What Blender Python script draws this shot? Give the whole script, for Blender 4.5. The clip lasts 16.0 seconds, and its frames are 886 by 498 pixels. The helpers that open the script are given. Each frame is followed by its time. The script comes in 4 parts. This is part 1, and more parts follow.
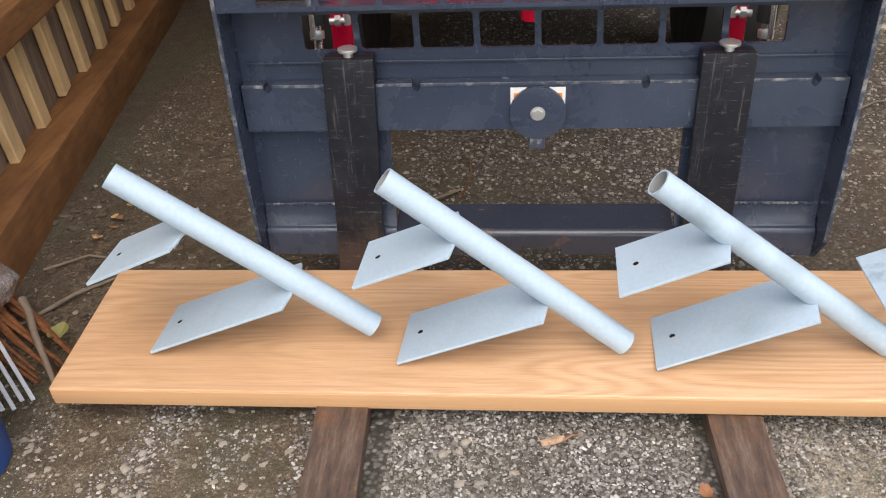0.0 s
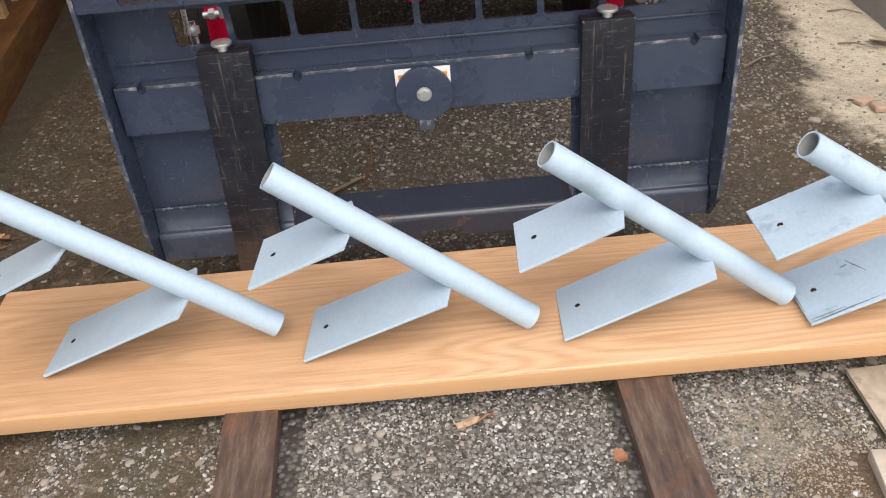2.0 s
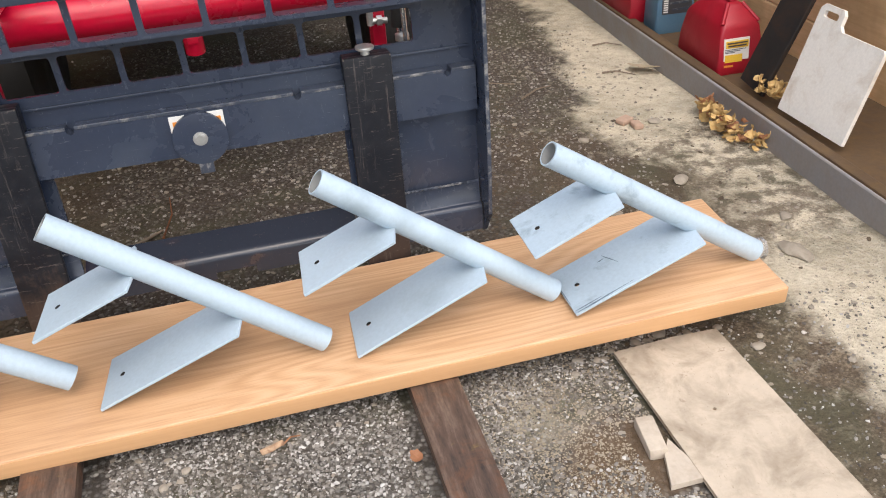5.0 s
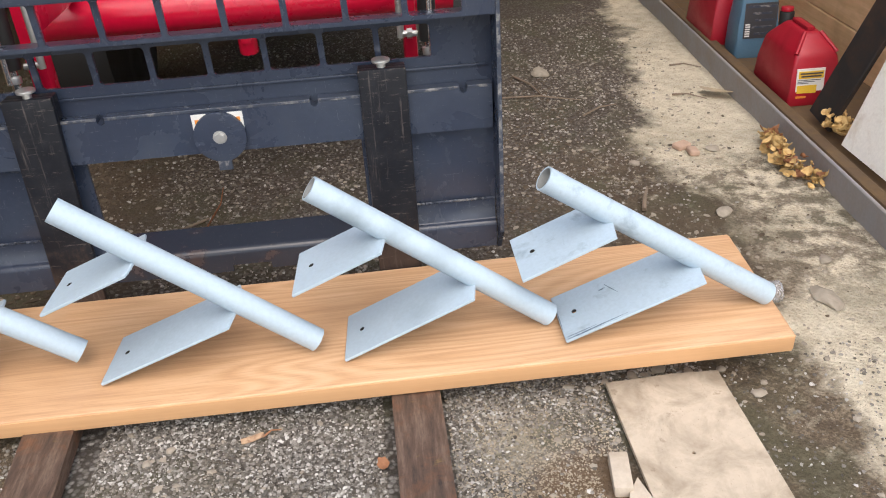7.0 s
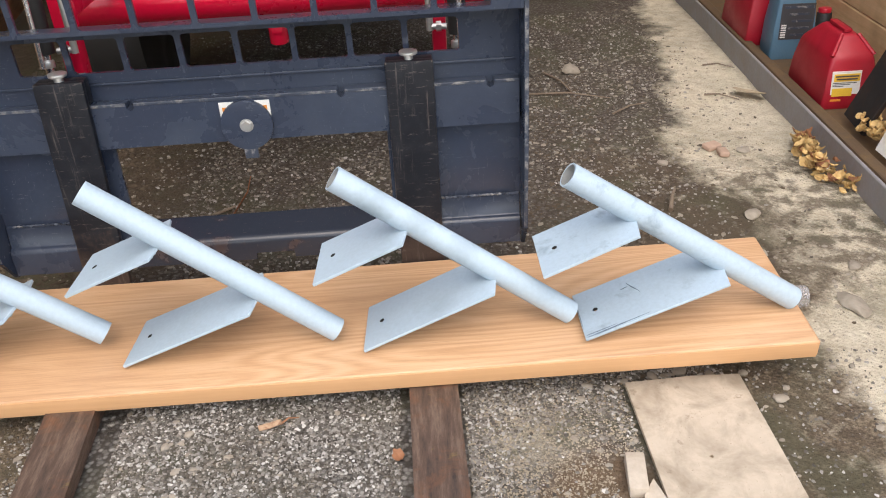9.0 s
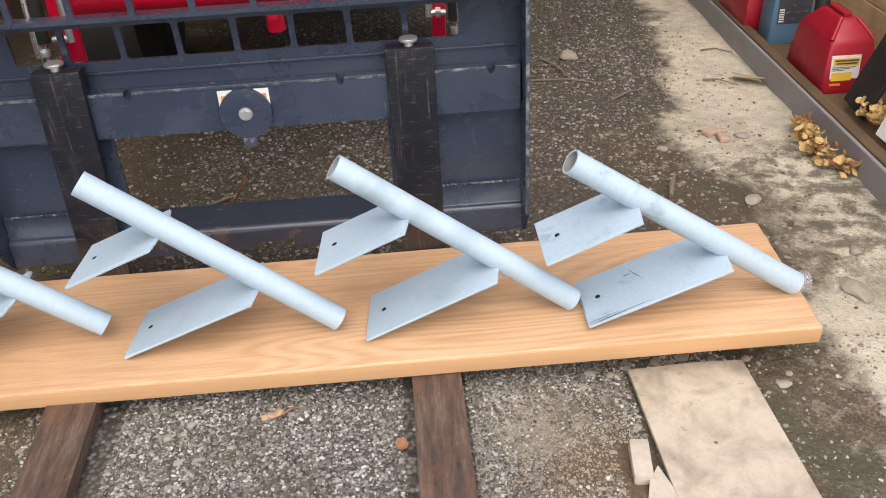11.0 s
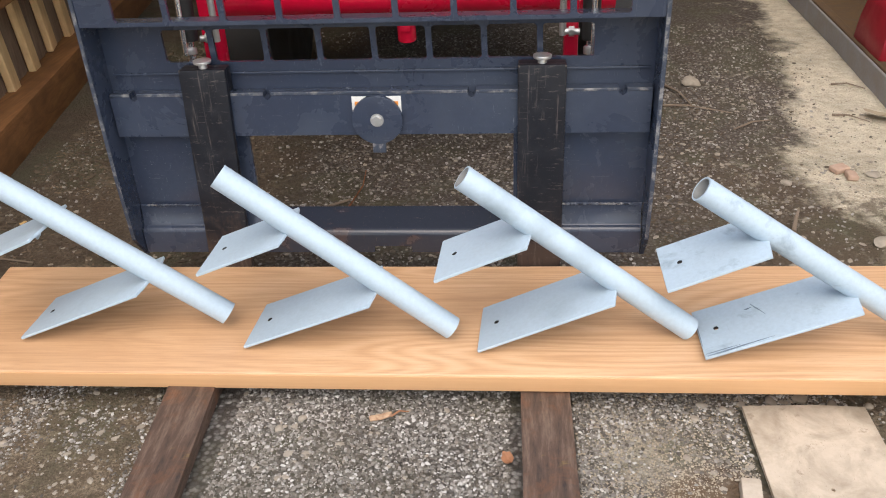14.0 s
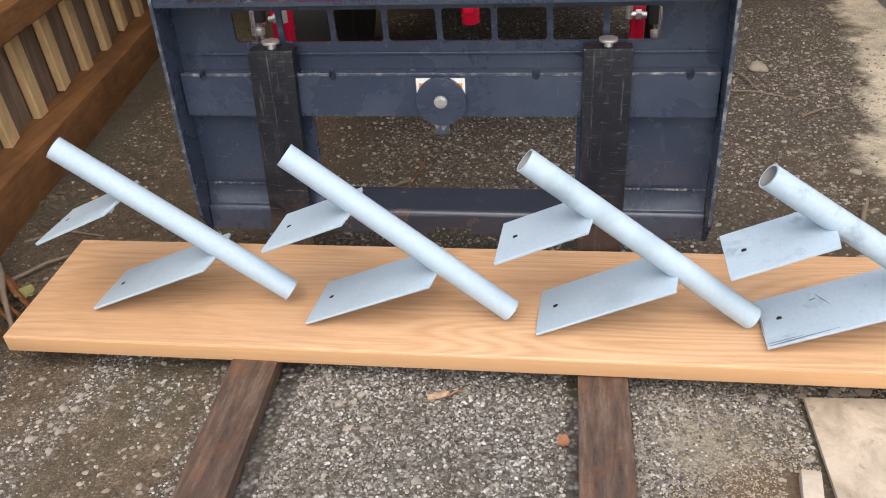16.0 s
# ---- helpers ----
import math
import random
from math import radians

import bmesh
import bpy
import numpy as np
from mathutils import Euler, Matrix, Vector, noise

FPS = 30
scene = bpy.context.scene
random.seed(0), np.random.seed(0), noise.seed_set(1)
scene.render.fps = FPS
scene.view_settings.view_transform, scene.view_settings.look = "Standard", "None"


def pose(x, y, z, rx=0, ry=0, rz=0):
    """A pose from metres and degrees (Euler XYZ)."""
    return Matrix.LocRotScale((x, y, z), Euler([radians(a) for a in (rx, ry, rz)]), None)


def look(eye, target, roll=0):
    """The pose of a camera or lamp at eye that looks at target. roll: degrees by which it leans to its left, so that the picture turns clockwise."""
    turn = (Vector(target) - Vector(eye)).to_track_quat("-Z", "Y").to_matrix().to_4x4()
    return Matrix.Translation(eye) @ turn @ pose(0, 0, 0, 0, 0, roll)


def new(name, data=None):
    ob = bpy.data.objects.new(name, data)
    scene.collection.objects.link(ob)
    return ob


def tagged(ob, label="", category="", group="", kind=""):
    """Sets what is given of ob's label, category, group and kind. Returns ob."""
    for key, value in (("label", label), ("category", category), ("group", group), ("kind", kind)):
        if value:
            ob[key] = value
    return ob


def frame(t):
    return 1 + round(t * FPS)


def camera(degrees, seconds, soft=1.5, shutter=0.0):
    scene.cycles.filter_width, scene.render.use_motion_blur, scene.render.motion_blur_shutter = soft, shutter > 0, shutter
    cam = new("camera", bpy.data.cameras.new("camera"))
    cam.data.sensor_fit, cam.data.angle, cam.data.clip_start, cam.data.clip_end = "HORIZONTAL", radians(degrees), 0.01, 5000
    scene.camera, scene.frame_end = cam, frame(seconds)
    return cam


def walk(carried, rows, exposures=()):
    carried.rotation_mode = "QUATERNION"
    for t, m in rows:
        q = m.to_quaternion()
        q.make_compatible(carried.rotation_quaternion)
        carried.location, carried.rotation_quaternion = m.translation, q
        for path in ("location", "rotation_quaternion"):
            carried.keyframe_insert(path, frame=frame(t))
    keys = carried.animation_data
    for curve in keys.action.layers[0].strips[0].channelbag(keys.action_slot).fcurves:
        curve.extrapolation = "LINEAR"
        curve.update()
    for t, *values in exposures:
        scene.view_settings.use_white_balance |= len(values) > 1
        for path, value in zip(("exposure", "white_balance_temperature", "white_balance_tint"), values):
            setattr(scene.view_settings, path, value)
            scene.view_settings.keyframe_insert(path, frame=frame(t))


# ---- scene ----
cam = camera(54.8, 16.0, 1.05)
PATH = [
    (0, (0.748, 0.745, 1.185), (0.582, 2.412, 0.092), -3.0),
    (0.5, (0.741, 0.739, 1.181), (0.562, 2.403, 0.086), -3.2),
    (1, (0.747, 0.748, 1.176), (0.59, 2.401, 0.062), -3.6),
    (1.5, (0.767, 0.761, 1.174), (0.684, 2.408, 0.043), -4.3),
    (2, (0.801, 0.77, 1.169), (0.802, 2.419, 0.037), -5.1),
    (2.5, (0.837, 0.783, 1.158), (0.968, 2.429, 0.029), -4.6),
    (3, (0.862, 0.788, 1.157), (1.093, 2.425, 0.032), -4.1),
    (3.5, (0.879, 0.768, 1.159), (1.133, 2.412, 0.05), -4.6),
    (4, (0.863, 0.742, 1.172), (1.185, 2.399, 0.1), -4.5),
    (4.5, (0.859, 0.691, 1.177), (1.23, 2.353, 0.128), -4.9),
    (4.7, (0.868, 0.662, 1.164), (1.254, 2.32, 0.114), -4.4),
    (6.8, (1.13, 0.6, 1.186), (1.242, 2.31, 0.155), -3.9),
    (7, (1.13, 0.594, 1.187), (1.242, 2.303, 0.154), -3.8),
    (7.5, (1.138, 0.587, 1.185), (1.234, 2.297, 0.151), -3.5),
    (8, (1.143, 0.589, 1.182), (1.211, 2.298, 0.145), -3.3),
    (8.5, (1.143, 0.591, 1.182), (1.188, 2.301, 0.147), -3.2),
    (11, (1.129, 0.602, 1.179), (1.184, 2.295, 0.115), -3.5),
    (11.5, (1.125, 0.601, 1.18), (1.155, 2.296, 0.119), -3.3),
    (12, (1.113, 0.594, 1.181), (1.103, 2.291, 0.124), -3.0),
    (12.5, (1.099, 0.592, 1.182), (1.051, 2.293, 0.132), -2.6),
    (13, (1.092, 0.593, 1.185), (1.007, 2.303, 0.152), -2.7),
    (13.5, (1.08, 0.59, 1.185), (0.976, 2.303, 0.157), -2.4),
    (14, (1.072, 0.591, 1.183), (0.918, 2.302, 0.16), -2.6),
    (14.5, (1.069, 0.592, 1.185), (0.861, 2.299, 0.164), -2.8),
    (15, (1.068, 0.591, 1.186), (0.824, 2.29, 0.159), -3.1),
    (15.5, (1.064, 0.587, 1.187), (0.799, 2.277, 0.151), -3.5),
    (16, (1.06, 0.578, 1.187), (0.781, 2.257, 0.136), -3.5),
]
walk(cam, [(t, look(eye, target, roll)) for t, eye, target, roll in PATH])

# ---- light ----
world = bpy.data.worlds.new("overcast_sky")
scene.world = world
world.use_nodes = True
wn = world.node_tree
sky = wn.nodes.new("ShaderNodeTexSky")
sky.sky_type = "NISHITA"
sky.sun_disc = False
sky.sun_elevation, sky.sun_rotation = radians(58), radians(178)
sky.air_density, sky.dust_density, sky.ozone_density = 1.0, 3.0, 1.0
wn.nodes["Background"].inputs["Strength"].default_value = 0.25
wn.links.new(sky.outputs["Color"], wn.nodes["Background"].inputs["Color"])
sun_data = bpy.data.lights.new("sun", "SUN")
sun_data.energy, sun_data.angle, sun_data.color = 2.5, radians(110), (1.0, 0.935, 0.84)
sun = new("sun", sun_data)
sun.matrix_world = look((1.2, -0.7, 4.2), (0.8, 2.0, 0.0))
scene.view_settings.exposure = 0.02


# ---- materials ----
def shader(name, rough=0.5, metal=0.0):
    m = bpy.data.materials.new(name)
    m.use_nodes = True
    b = m.node_tree.nodes["Principled BSDF"]
    b.inputs["Roughness"].default_value = rough
    b.inputs["Metallic"].default_value = metal
    return m, m.node_tree, b


def coords(nt, scale=(1, 1, 1), kind="Object"):
    tc = nt.nodes.new("ShaderNodeTexCoord")
    mp = nt.nodes.new("ShaderNodeMapping")
    mp.inputs["Scale"].default_value = scale
    nt.links.new(tc.outputs[kind], mp.inputs["Vector"])
    return mp.outputs["Vector"]


def noisy(nt, vec, scale, detail=5.0, rough=0.6, dist=0.0):
    n = nt.nodes.new("ShaderNodeTexNoise")
    n.inputs["Scale"].default_value, n.inputs["Detail"].default_value = scale, detail
    n.inputs["Roughness"].default_value, n.inputs["Distortion"].default_value = rough, dist
    nt.links.new(vec, n.inputs["Vector"])
    return n.outputs["Fac"]


def ramp(nt, fac, stops):
    r = nt.nodes.new("ShaderNodeValToRGB")
    e = r.color_ramp.elements
    while len(e) < len(stops):
        e.new(0.5)
    for el, (p, c) in zip(e, stops):
        el.position = p
        el.color = (*c, 1) if len(c) == 3 else c
    nt.links.new(fac, r.inputs["Fac"])
    return r.outputs["Color"]


def grey(nt, fac, lo, hi, a=0.0, b=1.0):
    r = nt.nodes.new("ShaderNodeMapRange")
    r.inputs["From Min"].default_value, r.inputs["From Max"].default_value = lo, hi
    r.inputs["To Min"].default_value, r.inputs["To Max"].default_value = a, b
    nt.links.new(fac, r.inputs["Value"])
    return r.outputs["Result"]


def blend(nt, fac, a, b, how="MIX"):
    x = nt.nodes.new("ShaderNodeMix")
    x.data_type, x.blend_type = "RGBA", how
    for sock, v in ((x.inputs[0], fac), (x.inputs[6], a), (x.inputs[7], b)):
        if isinstance(v, (int, float)):
            sock.default_value = v
        elif isinstance(v, tuple):
            sock.default_value = (*v, 1)
        else:
            nt.links.new(v, sock)
    return x.outputs[2]


def calc(nt, how, a, b=0.0):
    x = nt.nodes.new("ShaderNodeMath")
    x.operation = how
    for sock, v in zip(x.inputs, (a, b)):
        if isinstance(v, (int, float)):
            sock.default_value = v
        else:
            nt.links.new(v, sock)
    return x.outputs[0]


def relief(nt, b, fac, strength, dist=0.002):
    n = nt.nodes.new("ShaderNodeBump")
    n.inputs["Strength"].default_value, n.inputs["Distance"].default_value = strength, dist
    nt.links.new(fac, n.inputs["Height"])
    nt.links.new(n.outputs["Normal"], b.inputs["Normal"])


def worn(name, base, worn_col, rough, metal=0.0, grain=60.0, stain=6.0, amount=0.5, lo=0.45, hi=0.75, bump=0.15, scratch=0.0, scratch_col=(0.5, 0.5, 0.5), stretch=(1, 1, 1)):
    """A painted or plain surface with fine grain, larger stains and, if asked, scratches."""
    m, nt, b = shader(name, rough, metal)
    v = coords(nt, stretch)
    big, fine = noisy(nt, v, stain, 6, 0.65, 0.4), noisy(nt, v, grain, 4, 0.6)
    col = blend(nt, calc(nt, "MULTIPLY", grey(nt, big, lo, hi), amount), base, worn_col)
    col = blend(nt, grey(nt, fine, 0.3, 0.7, 0.0, 0.22), col, tuple(c * 0.55 for c in base))
    if scratch:
        s1 = noisy(nt, coords(nt, (11, 11, 170)), 2.0, 5, 0.7)
        s2 = noisy(nt, coords(nt, (190, 30, 16)), 2.0, 5, 0.7)
        dots = noisy(nt, coords(nt), 210, 2, 0.5)
        both = calc(nt, "MAXIMUM", calc(nt, "MAXIMUM", grey(nt, s1, 0.64, 0.70), grey(nt, s2, 0.64, 0.70)), grey(nt, dots, 0.72, 0.76))
        col = blend(nt, calc(nt, "MULTIPLY", both, scratch), col, scratch_col)
    nt.links.new(col, b.inputs["Base Color"])
    nt.links.new(grey(nt, big, 0.3, 0.7, max(rough - 0.1, 0.05), min(rough + 0.15, 1.0)), b.inputs["Roughness"])
    relief(nt, b, fine, bump, 0.001)
    return m


def laminate(name, light, mid, dark, plain=False):
    m, nt, b = shader(name, 0.36)
    warp = noisy(nt, coords(nt, (0.55, 5.0, 5.0)), 1.0, 2, 0.45, 0.3)
    rings = nt.nodes.new("ShaderNodeMath")
    rings.operation = "SINE"
    nt.links.new(calc(nt, "MULTIPLY", warp, 210.0), rings.inputs[0])
    figure = grey(nt, rings.outputs[0], -1.0, 1.0)
    streak = noisy(nt, coords(nt, (1.3, 75.0, 75.0)), 1.4, 7, 0.72)
    pores = noisy(nt, coords(nt, (7.0, 240.0, 240.0)), 2.0, 4, 0.6)
    patch = grey(nt, noisy(nt, coords(nt, (1.4, 3.0, 3.0)), 1.3, 3, 0.5), 0.40, 0.54)
    grain = calc(nt, "ADD", calc(nt, "MULTIPLY", streak, 0.8), calc(nt, "MULTIPLY", calc(nt, "MULTIPLY", figure, patch), 0.0 if plain else 0.30))
    col = ramp(nt, grain, [(0.12, dark), (0.46, mid), (0.78, light)])
    col = blend(nt, grey(nt, pores, 0.5, 0.72, 0.0, 0.0 if plain else 0.5), col, dark)
    nt.links.new(col, b.inputs["Base Color"])
    relief(nt, b, pores, 0.05, 0.0005)
    return m


def sawn(name, light, dark, stretch, rough=0.75):
    m, nt, b = shader(name, rough)
    v = coords(nt, stretch)
    fib, big = noisy(nt, v, 3.0, 8, 0.7, 0.6), noisy(nt, coords(nt), 5.0, 4, 0.6)
    col = ramp(nt, fib, [(0.3, dark), (0.7, light)])
    col = blend(nt, grey(nt, big, 0.45, 0.75, 0.0, 0.6), col, tuple(c * 0.6 for c in dark))
    nt.links.new(col, b.inputs["Base Color"])
    relief(nt, b, fib, 0.4, 0.002)
    return m


def earth():
    """Gravel, packed earth and a pale cement spill, in patches of uneven outline."""
    m, nt, b = shader("ground_mix", 0.9)
    v = coords(nt)
    sep = nt.nodes.new("ShaderNodeSeparateXYZ")
    nt.links.new(v, sep.inputs["Vector"])
    x, y = sep.outputs["X"], sep.outputs["Y"]
    wob = calc(nt, "MULTIPLY", calc(nt, "SUBTRACT", noisy(nt, v, 2.3, 6, 0.65), 0.5), 1.5)
    wob2 = calc(nt, "MULTIPLY", calc(nt, "SUBTRACT", noisy(nt, v, 5.5, 6, 0.7), 0.5), 1.0)
    cell = nt.nodes.new("ShaderNodeTexVoronoi")
    cell.inputs["Scale"].default_value = 95.0
    nt.links.new(v, cell.inputs["Vector"])
    fine = noisy(nt, v, 140.0, 5, 0.7)
    mid = noisy(nt, v, 21.0, 9, 0.75)
    stone = ramp(nt, cell.outputs["Color"], [(0.0, (0.06, 0.053, 0.046)), (0.5, (0.19, 0.175, 0.155)), (1.0, (0.48, 0.455, 0.41))])
    gravel = blend(nt, grey(nt, cell.outputs["Distance"], 0.35, 0.7), stone, (0.06, 0.05, 0.04))
    gravel = blend(nt, grey(nt, mid, 0.45, 0.7, 0.0, 0.5), gravel, (0.13, 0.105, 0.08))
    dirt = ramp(nt, calc(nt, "ADD", calc(nt, "MULTIPLY", fine, 0.5), calc(nt, "MULTIPLY", mid, 0.5)),
                [(0.36, (0.050, 0.035, 0.020)), (0.5, (0.130, 0.094, 0.056)), (0.64, (0.33, 0.26, 0.175))])
    cement = ramp(nt, calc(nt, "ADD", calc(nt, "MULTIPLY", fine, 0.35), calc(nt, "MULTIPLY", mid, 0.65)),
                  [(0.34, (0.40, 0.335, 0.232)), (0.5, (0.635, 0.562, 0.422)), (0.66, (0.78, 0.715, 0.57))])
    # packed earth along the fence
    left = grey(nt, calc(nt, "ADD", x, calc(nt, "MULTIPLY", wob, 0.7)), 0.52, 0.36)
    col = blend(nt, left, gravel, dirt)
    # how far the pale cement reaches from the kerb, along the way
    yy = grey(nt, y, 1.8, 4.8)
    reach = ramp(nt, yy, [(0.02, (0.30,) * 3), (0.09, (0.27,) * 3), (0.15, (0.40,) * 3), (0.28, (0.50,) * 3), (0.34, (0.26,) * 3), (0.42, (0.24,) * 3), (0.50, (0.40,) * 3), (0.67, (0.52,) * 3), (1.0, (0.80,) * 3)])
    edge = calc(nt, "SUBTRACT", calc(nt, "SUBTRACT", x, 1.8), calc(nt, "MULTIPLY", reach, 0.6))
    edge = calc(nt, "ADD", edge, calc(nt, "MULTIPLY", wob2, 0.42))
    # damp brown earth between gravel and cement; behind, dark gravel with shade painted in
    right = calc(nt, "MULTIPLY", grey(nt, calc(nt, "ADD", x, calc(nt, "MULTIPLY", wob2, 0.8)), 1.50, 1.72), grey(nt, calc(nt, "ADD", y, calc(nt, "MULTIPLY", wob, 0.5)), 3.25, 2.9))
    col = blend(nt, calc(nt, "MULTIPLY", right, 0.9), col, dirt)
    # darkens all ground from the frame back: moist soil plus painted loader shade
    damp_shade = grey(nt, calc(nt, "ADD", y, calc(nt, "MULTIPLY", wob2, 0.5)), 2.15, 2.45)
    col = blend(nt, calc(nt, "MULTIPLY", damp_shade, 0.62), col, (0.062, 0.042, 0.026))
    pale = grey(nt, edge, -0.03, 0.06)
    spotty = grey(nt, noisy(nt, v, 13.0, 7, 0.72), 0.45, 0.57)
    front = grey(nt, calc(nt, "ADD", y, calc(nt, "MULTIPLY", wob2, 0.4)), 3.02, 2.86)
    front = calc(nt, "MULTIPLY", front, grey(nt, calc(nt, "ADD", y, calc(nt, "MULTIPLY", wob2, 0.3)), 2.12, 2.26))
    pale = calc(nt, "MULTIPLY", pale, calc(nt, "SUBTRACT", 1.0, calc(nt, "MULTIPLY", calc(nt, "MULTIPLY", front, calc(nt, "SUBTRACT", 1.0, spotty)), 0.78)))
    col = blend(nt, pale, col, cement)
    fringe = calc(nt, "MULTIPLY", grey(nt, edge, -0.30, 0.0), grey(nt, noisy(nt, v, 17.0, 6, 0.7), 0.56, 0.64))
    col = blend(nt, calc(nt, "MULTIPLY", fringe, 0.65), col, cement)
    # a sandy patch and rusty mud by the offcut
    def spot(cx, cy, r0, r1):
        dx, dy = calc(nt, "SUBTRACT", x, cx), calc(nt, "SUBTRACT", y, cy)
        d = calc(nt, "SQRT", calc(nt, "ADD", calc(nt, "MULTIPLY", dx, dx), calc(nt, "MULTIPLY", dy, dy)))
        return grey(nt, calc(nt, "ADD", d, calc(nt, "MULTIPLY", wob2, 0.28)), r1, r0)
    col = blend(nt, calc(nt, "MULTIPLY", spot(1.33, 1.80, 0.04, 0.13), 0.8), col, (0.50, 0.44, 0.335))
    col = blend(nt, calc(nt, "MULTIPLY", spot(1.43, 1.66, 0.07, 0.15), 0.85), col, (0.15, 0.095, 0.05))
    col = blend(nt, calc(nt, "MULTIPLY", spot(1.97, 2.47, 0.10, 0.26), 0.6), col, (0.10, 0.075, 0.045))
    # green film
    moss = calc(nt, "MULTIPLY", grey(nt, noisy(nt, v, 3.1, 5, 0.6, 0.5), 0.48, 0.62), calc(nt, "SUBTRACT", 0.7, calc(nt, "MULTIPLY", pale, 0.45)))
    col = blend(nt, moss, col, (0.085, 0.08, 0.042))
    nt.links.new(col, b.inputs["Base Color"])
    relief(nt, b, calc(nt, "ADD", calc(nt, "MULTIPLY", cell.outputs["Distance"], -0.6), calc(nt, "ADD", fine, mid)), 0.9, 0.008)
    return m


def pebble(name, dirt, amount):
    m, nt, b = shader(name, 0.85)
    geo = nt.nodes.new("ShaderNodeNewGeometry")
    col = ramp(nt, geo.outputs["Random Per Island"], [(0.0, (0.050, 0.043, 0.035)), (0.4, (0.190, 0.172, 0.148)), (0.76, (0.38, 0.355, 0.315)), (0.93, (0.64, 0.615, 0.565)), (1.0, (0.80, 0.78, 0.73))])
    col = blend(nt, grey(nt, noisy(nt, coords(nt), 160, 4), 0.3, 0.65, amount * 0.6, amount), col, dirt)
    col = blend(nt, grey(nt, noisy(nt, coords(nt), 4.5, 5, 0.65), 0.46, 0.68, 0.0, 0.55), col, (0.13, 0.102, 0.070))
    nt.links.new(col, b.inputs["Base Color"])
    return m


def fork_steel():
    """Black paint rubbed to bare brown steel on the lower shank, with long pale scratches."""
    m, nt, b = shader("chipped_black_paint", 0.4)
    b.inputs["Specular IOR Level"].default_value = 0.32
    v = coords(nt)
    sep = nt.nodes.new("ShaderNodeSeparateXYZ")
    nt.links.new(v, sep.inputs["Vector"])
    big, fine = noisy(nt, v, 14, 7, 0.7, 0.5), noisy(nt, v, 120, 4, 0.6)
    runs = noisy(nt, coords(nt, (60, 60, 5)), 1.6, 6, 0.7)
    nicks = noisy(nt, coords(nt, (22, 22, 130)), 1.5, 6, 0.75)
    col = blend(nt, grey(nt, big, 0.45, 0.7, 0.0, 0.6), (0.0085, 0.0095, 0.0135), (0.024, 0.025, 0.030))
    low = calc(nt, "ADD", grey(nt, sep.outputs["Z"], 0.34, 0.16), calc(nt, "MULTIPLY", calc(nt, "SUBTRACT", big, 0.5), 1.6))
    col = blend(nt, grey(nt, calc(nt, "ADD", low, calc(nt, "MULTIPLY", runs, 0.8)), 0.95, 1.3, 0.0, 0.8), col, (0.058, 0.038, 0.029))
    rub = calc(nt, "MAXIMUM", grey(nt, nicks, 0.585, 0.66, 0.0, 0.5), grey(nt, runs, 0.60, 0.70, 0.0, 0.4))
    col = blend(nt, rub, col, (0.16, 0.135, 0.12))
    nt.links.new(col, b.inputs["Base Color"])
    nt.links.new(grey(nt, big, 0.3, 0.7, 0.32, 0.58), b.inputs["Roughness"])
    relief(nt, b, fine, 0.15, 0.001)
    return m


def blade_steel():
    """Worn fork blade: dark brown steel, lengthwise rubbing, orange rust and a few ochre patches."""
    m, nt, b = shader("rusty_fork_steel", 0.55, 0.1)
    v = coords(nt)
    big, fine = noisy(nt, v, 11, 8, 0.72, 0.6), noisy(nt, v, 95, 5, 0.7)
    runs = noisy(nt, coords(nt, (38, 5, 38)), 1.5, 7, 0.72)
    other = noisy(nt, coords(nt, (1, 1, 1)), 7.3, 5, 0.6, 1.2)
    col = ramp(nt, runs, [(0.3, (0.035, 0.026, 0.022)), (0.5, (0.100, 0.062, 0.043)), (0.7, (0.20, 0.140, 0.102))])
    col = blend(nt, grey(nt, big, 0.52, 0.68, 0.0, 0.75), col, (0.17, 0.075, 0.036))
    col = blend(nt, grey(nt, other, 0.62, 0.69, 0.0, 0.7), col, (0.21, 0.145, 0.05))
    col = blend(nt, grey(nt, fine, 0.55, 0.75, 0.0, 0.5), col, (0.03, 0.022, 0.018))
    nt.links.new(col, b.inputs["Base Color"])
    nt.links.new(grey(nt, runs, 0.3, 0.7, 0.65, 0.42), b.inputs["Roughness"])
    relief(nt, b, calc(nt, "ADD", fine, big), 0.5, 0.0015)
    return m


def smudged(name, spots):
    """Pale primer with soft grey smudges of a known place and reach."""
    m, nt, b = shader(name, 0.5)
    v = coords(nt)
    big, fine = noisy(nt, v, 9, 6, 0.65, 0.4), noisy(nt, v, 130, 4, 0.6)
    col = blend(nt, grey(nt, big, 0.56, 0.74, 0.0, 0.5), (0.445, 0.548, 0.625), (0.40, 0.49, 0.55))
    col = blend(nt, grey(nt, fine, 0.3, 0.7, 0.0, 0.22), col, (0.27, 0.33, 0.37))
    for at, reach, dark in spots:
        d = nt.nodes.new("ShaderNodeVectorMath")
        d.operation = "DISTANCE"
        d.inputs[1].default_value = at
        nt.links.new(v, d.inputs[0])
        near = calc(nt, "ADD", d.outputs["Value"], calc(nt, "MULTIPLY", calc(nt, "SUBTRACT", noisy(nt, v, 38, 5, 0.6), 0.5), reach * 1.3))
        col = blend(nt, grey(nt, near, reach, reach * 0.15, 0.0, dark), col, (0.20, 0.25, 0.28))
    nt.links.new(col, b.inputs["Base Color"])
    relief(nt, b, fine, 0.12, 0.001)
    return m


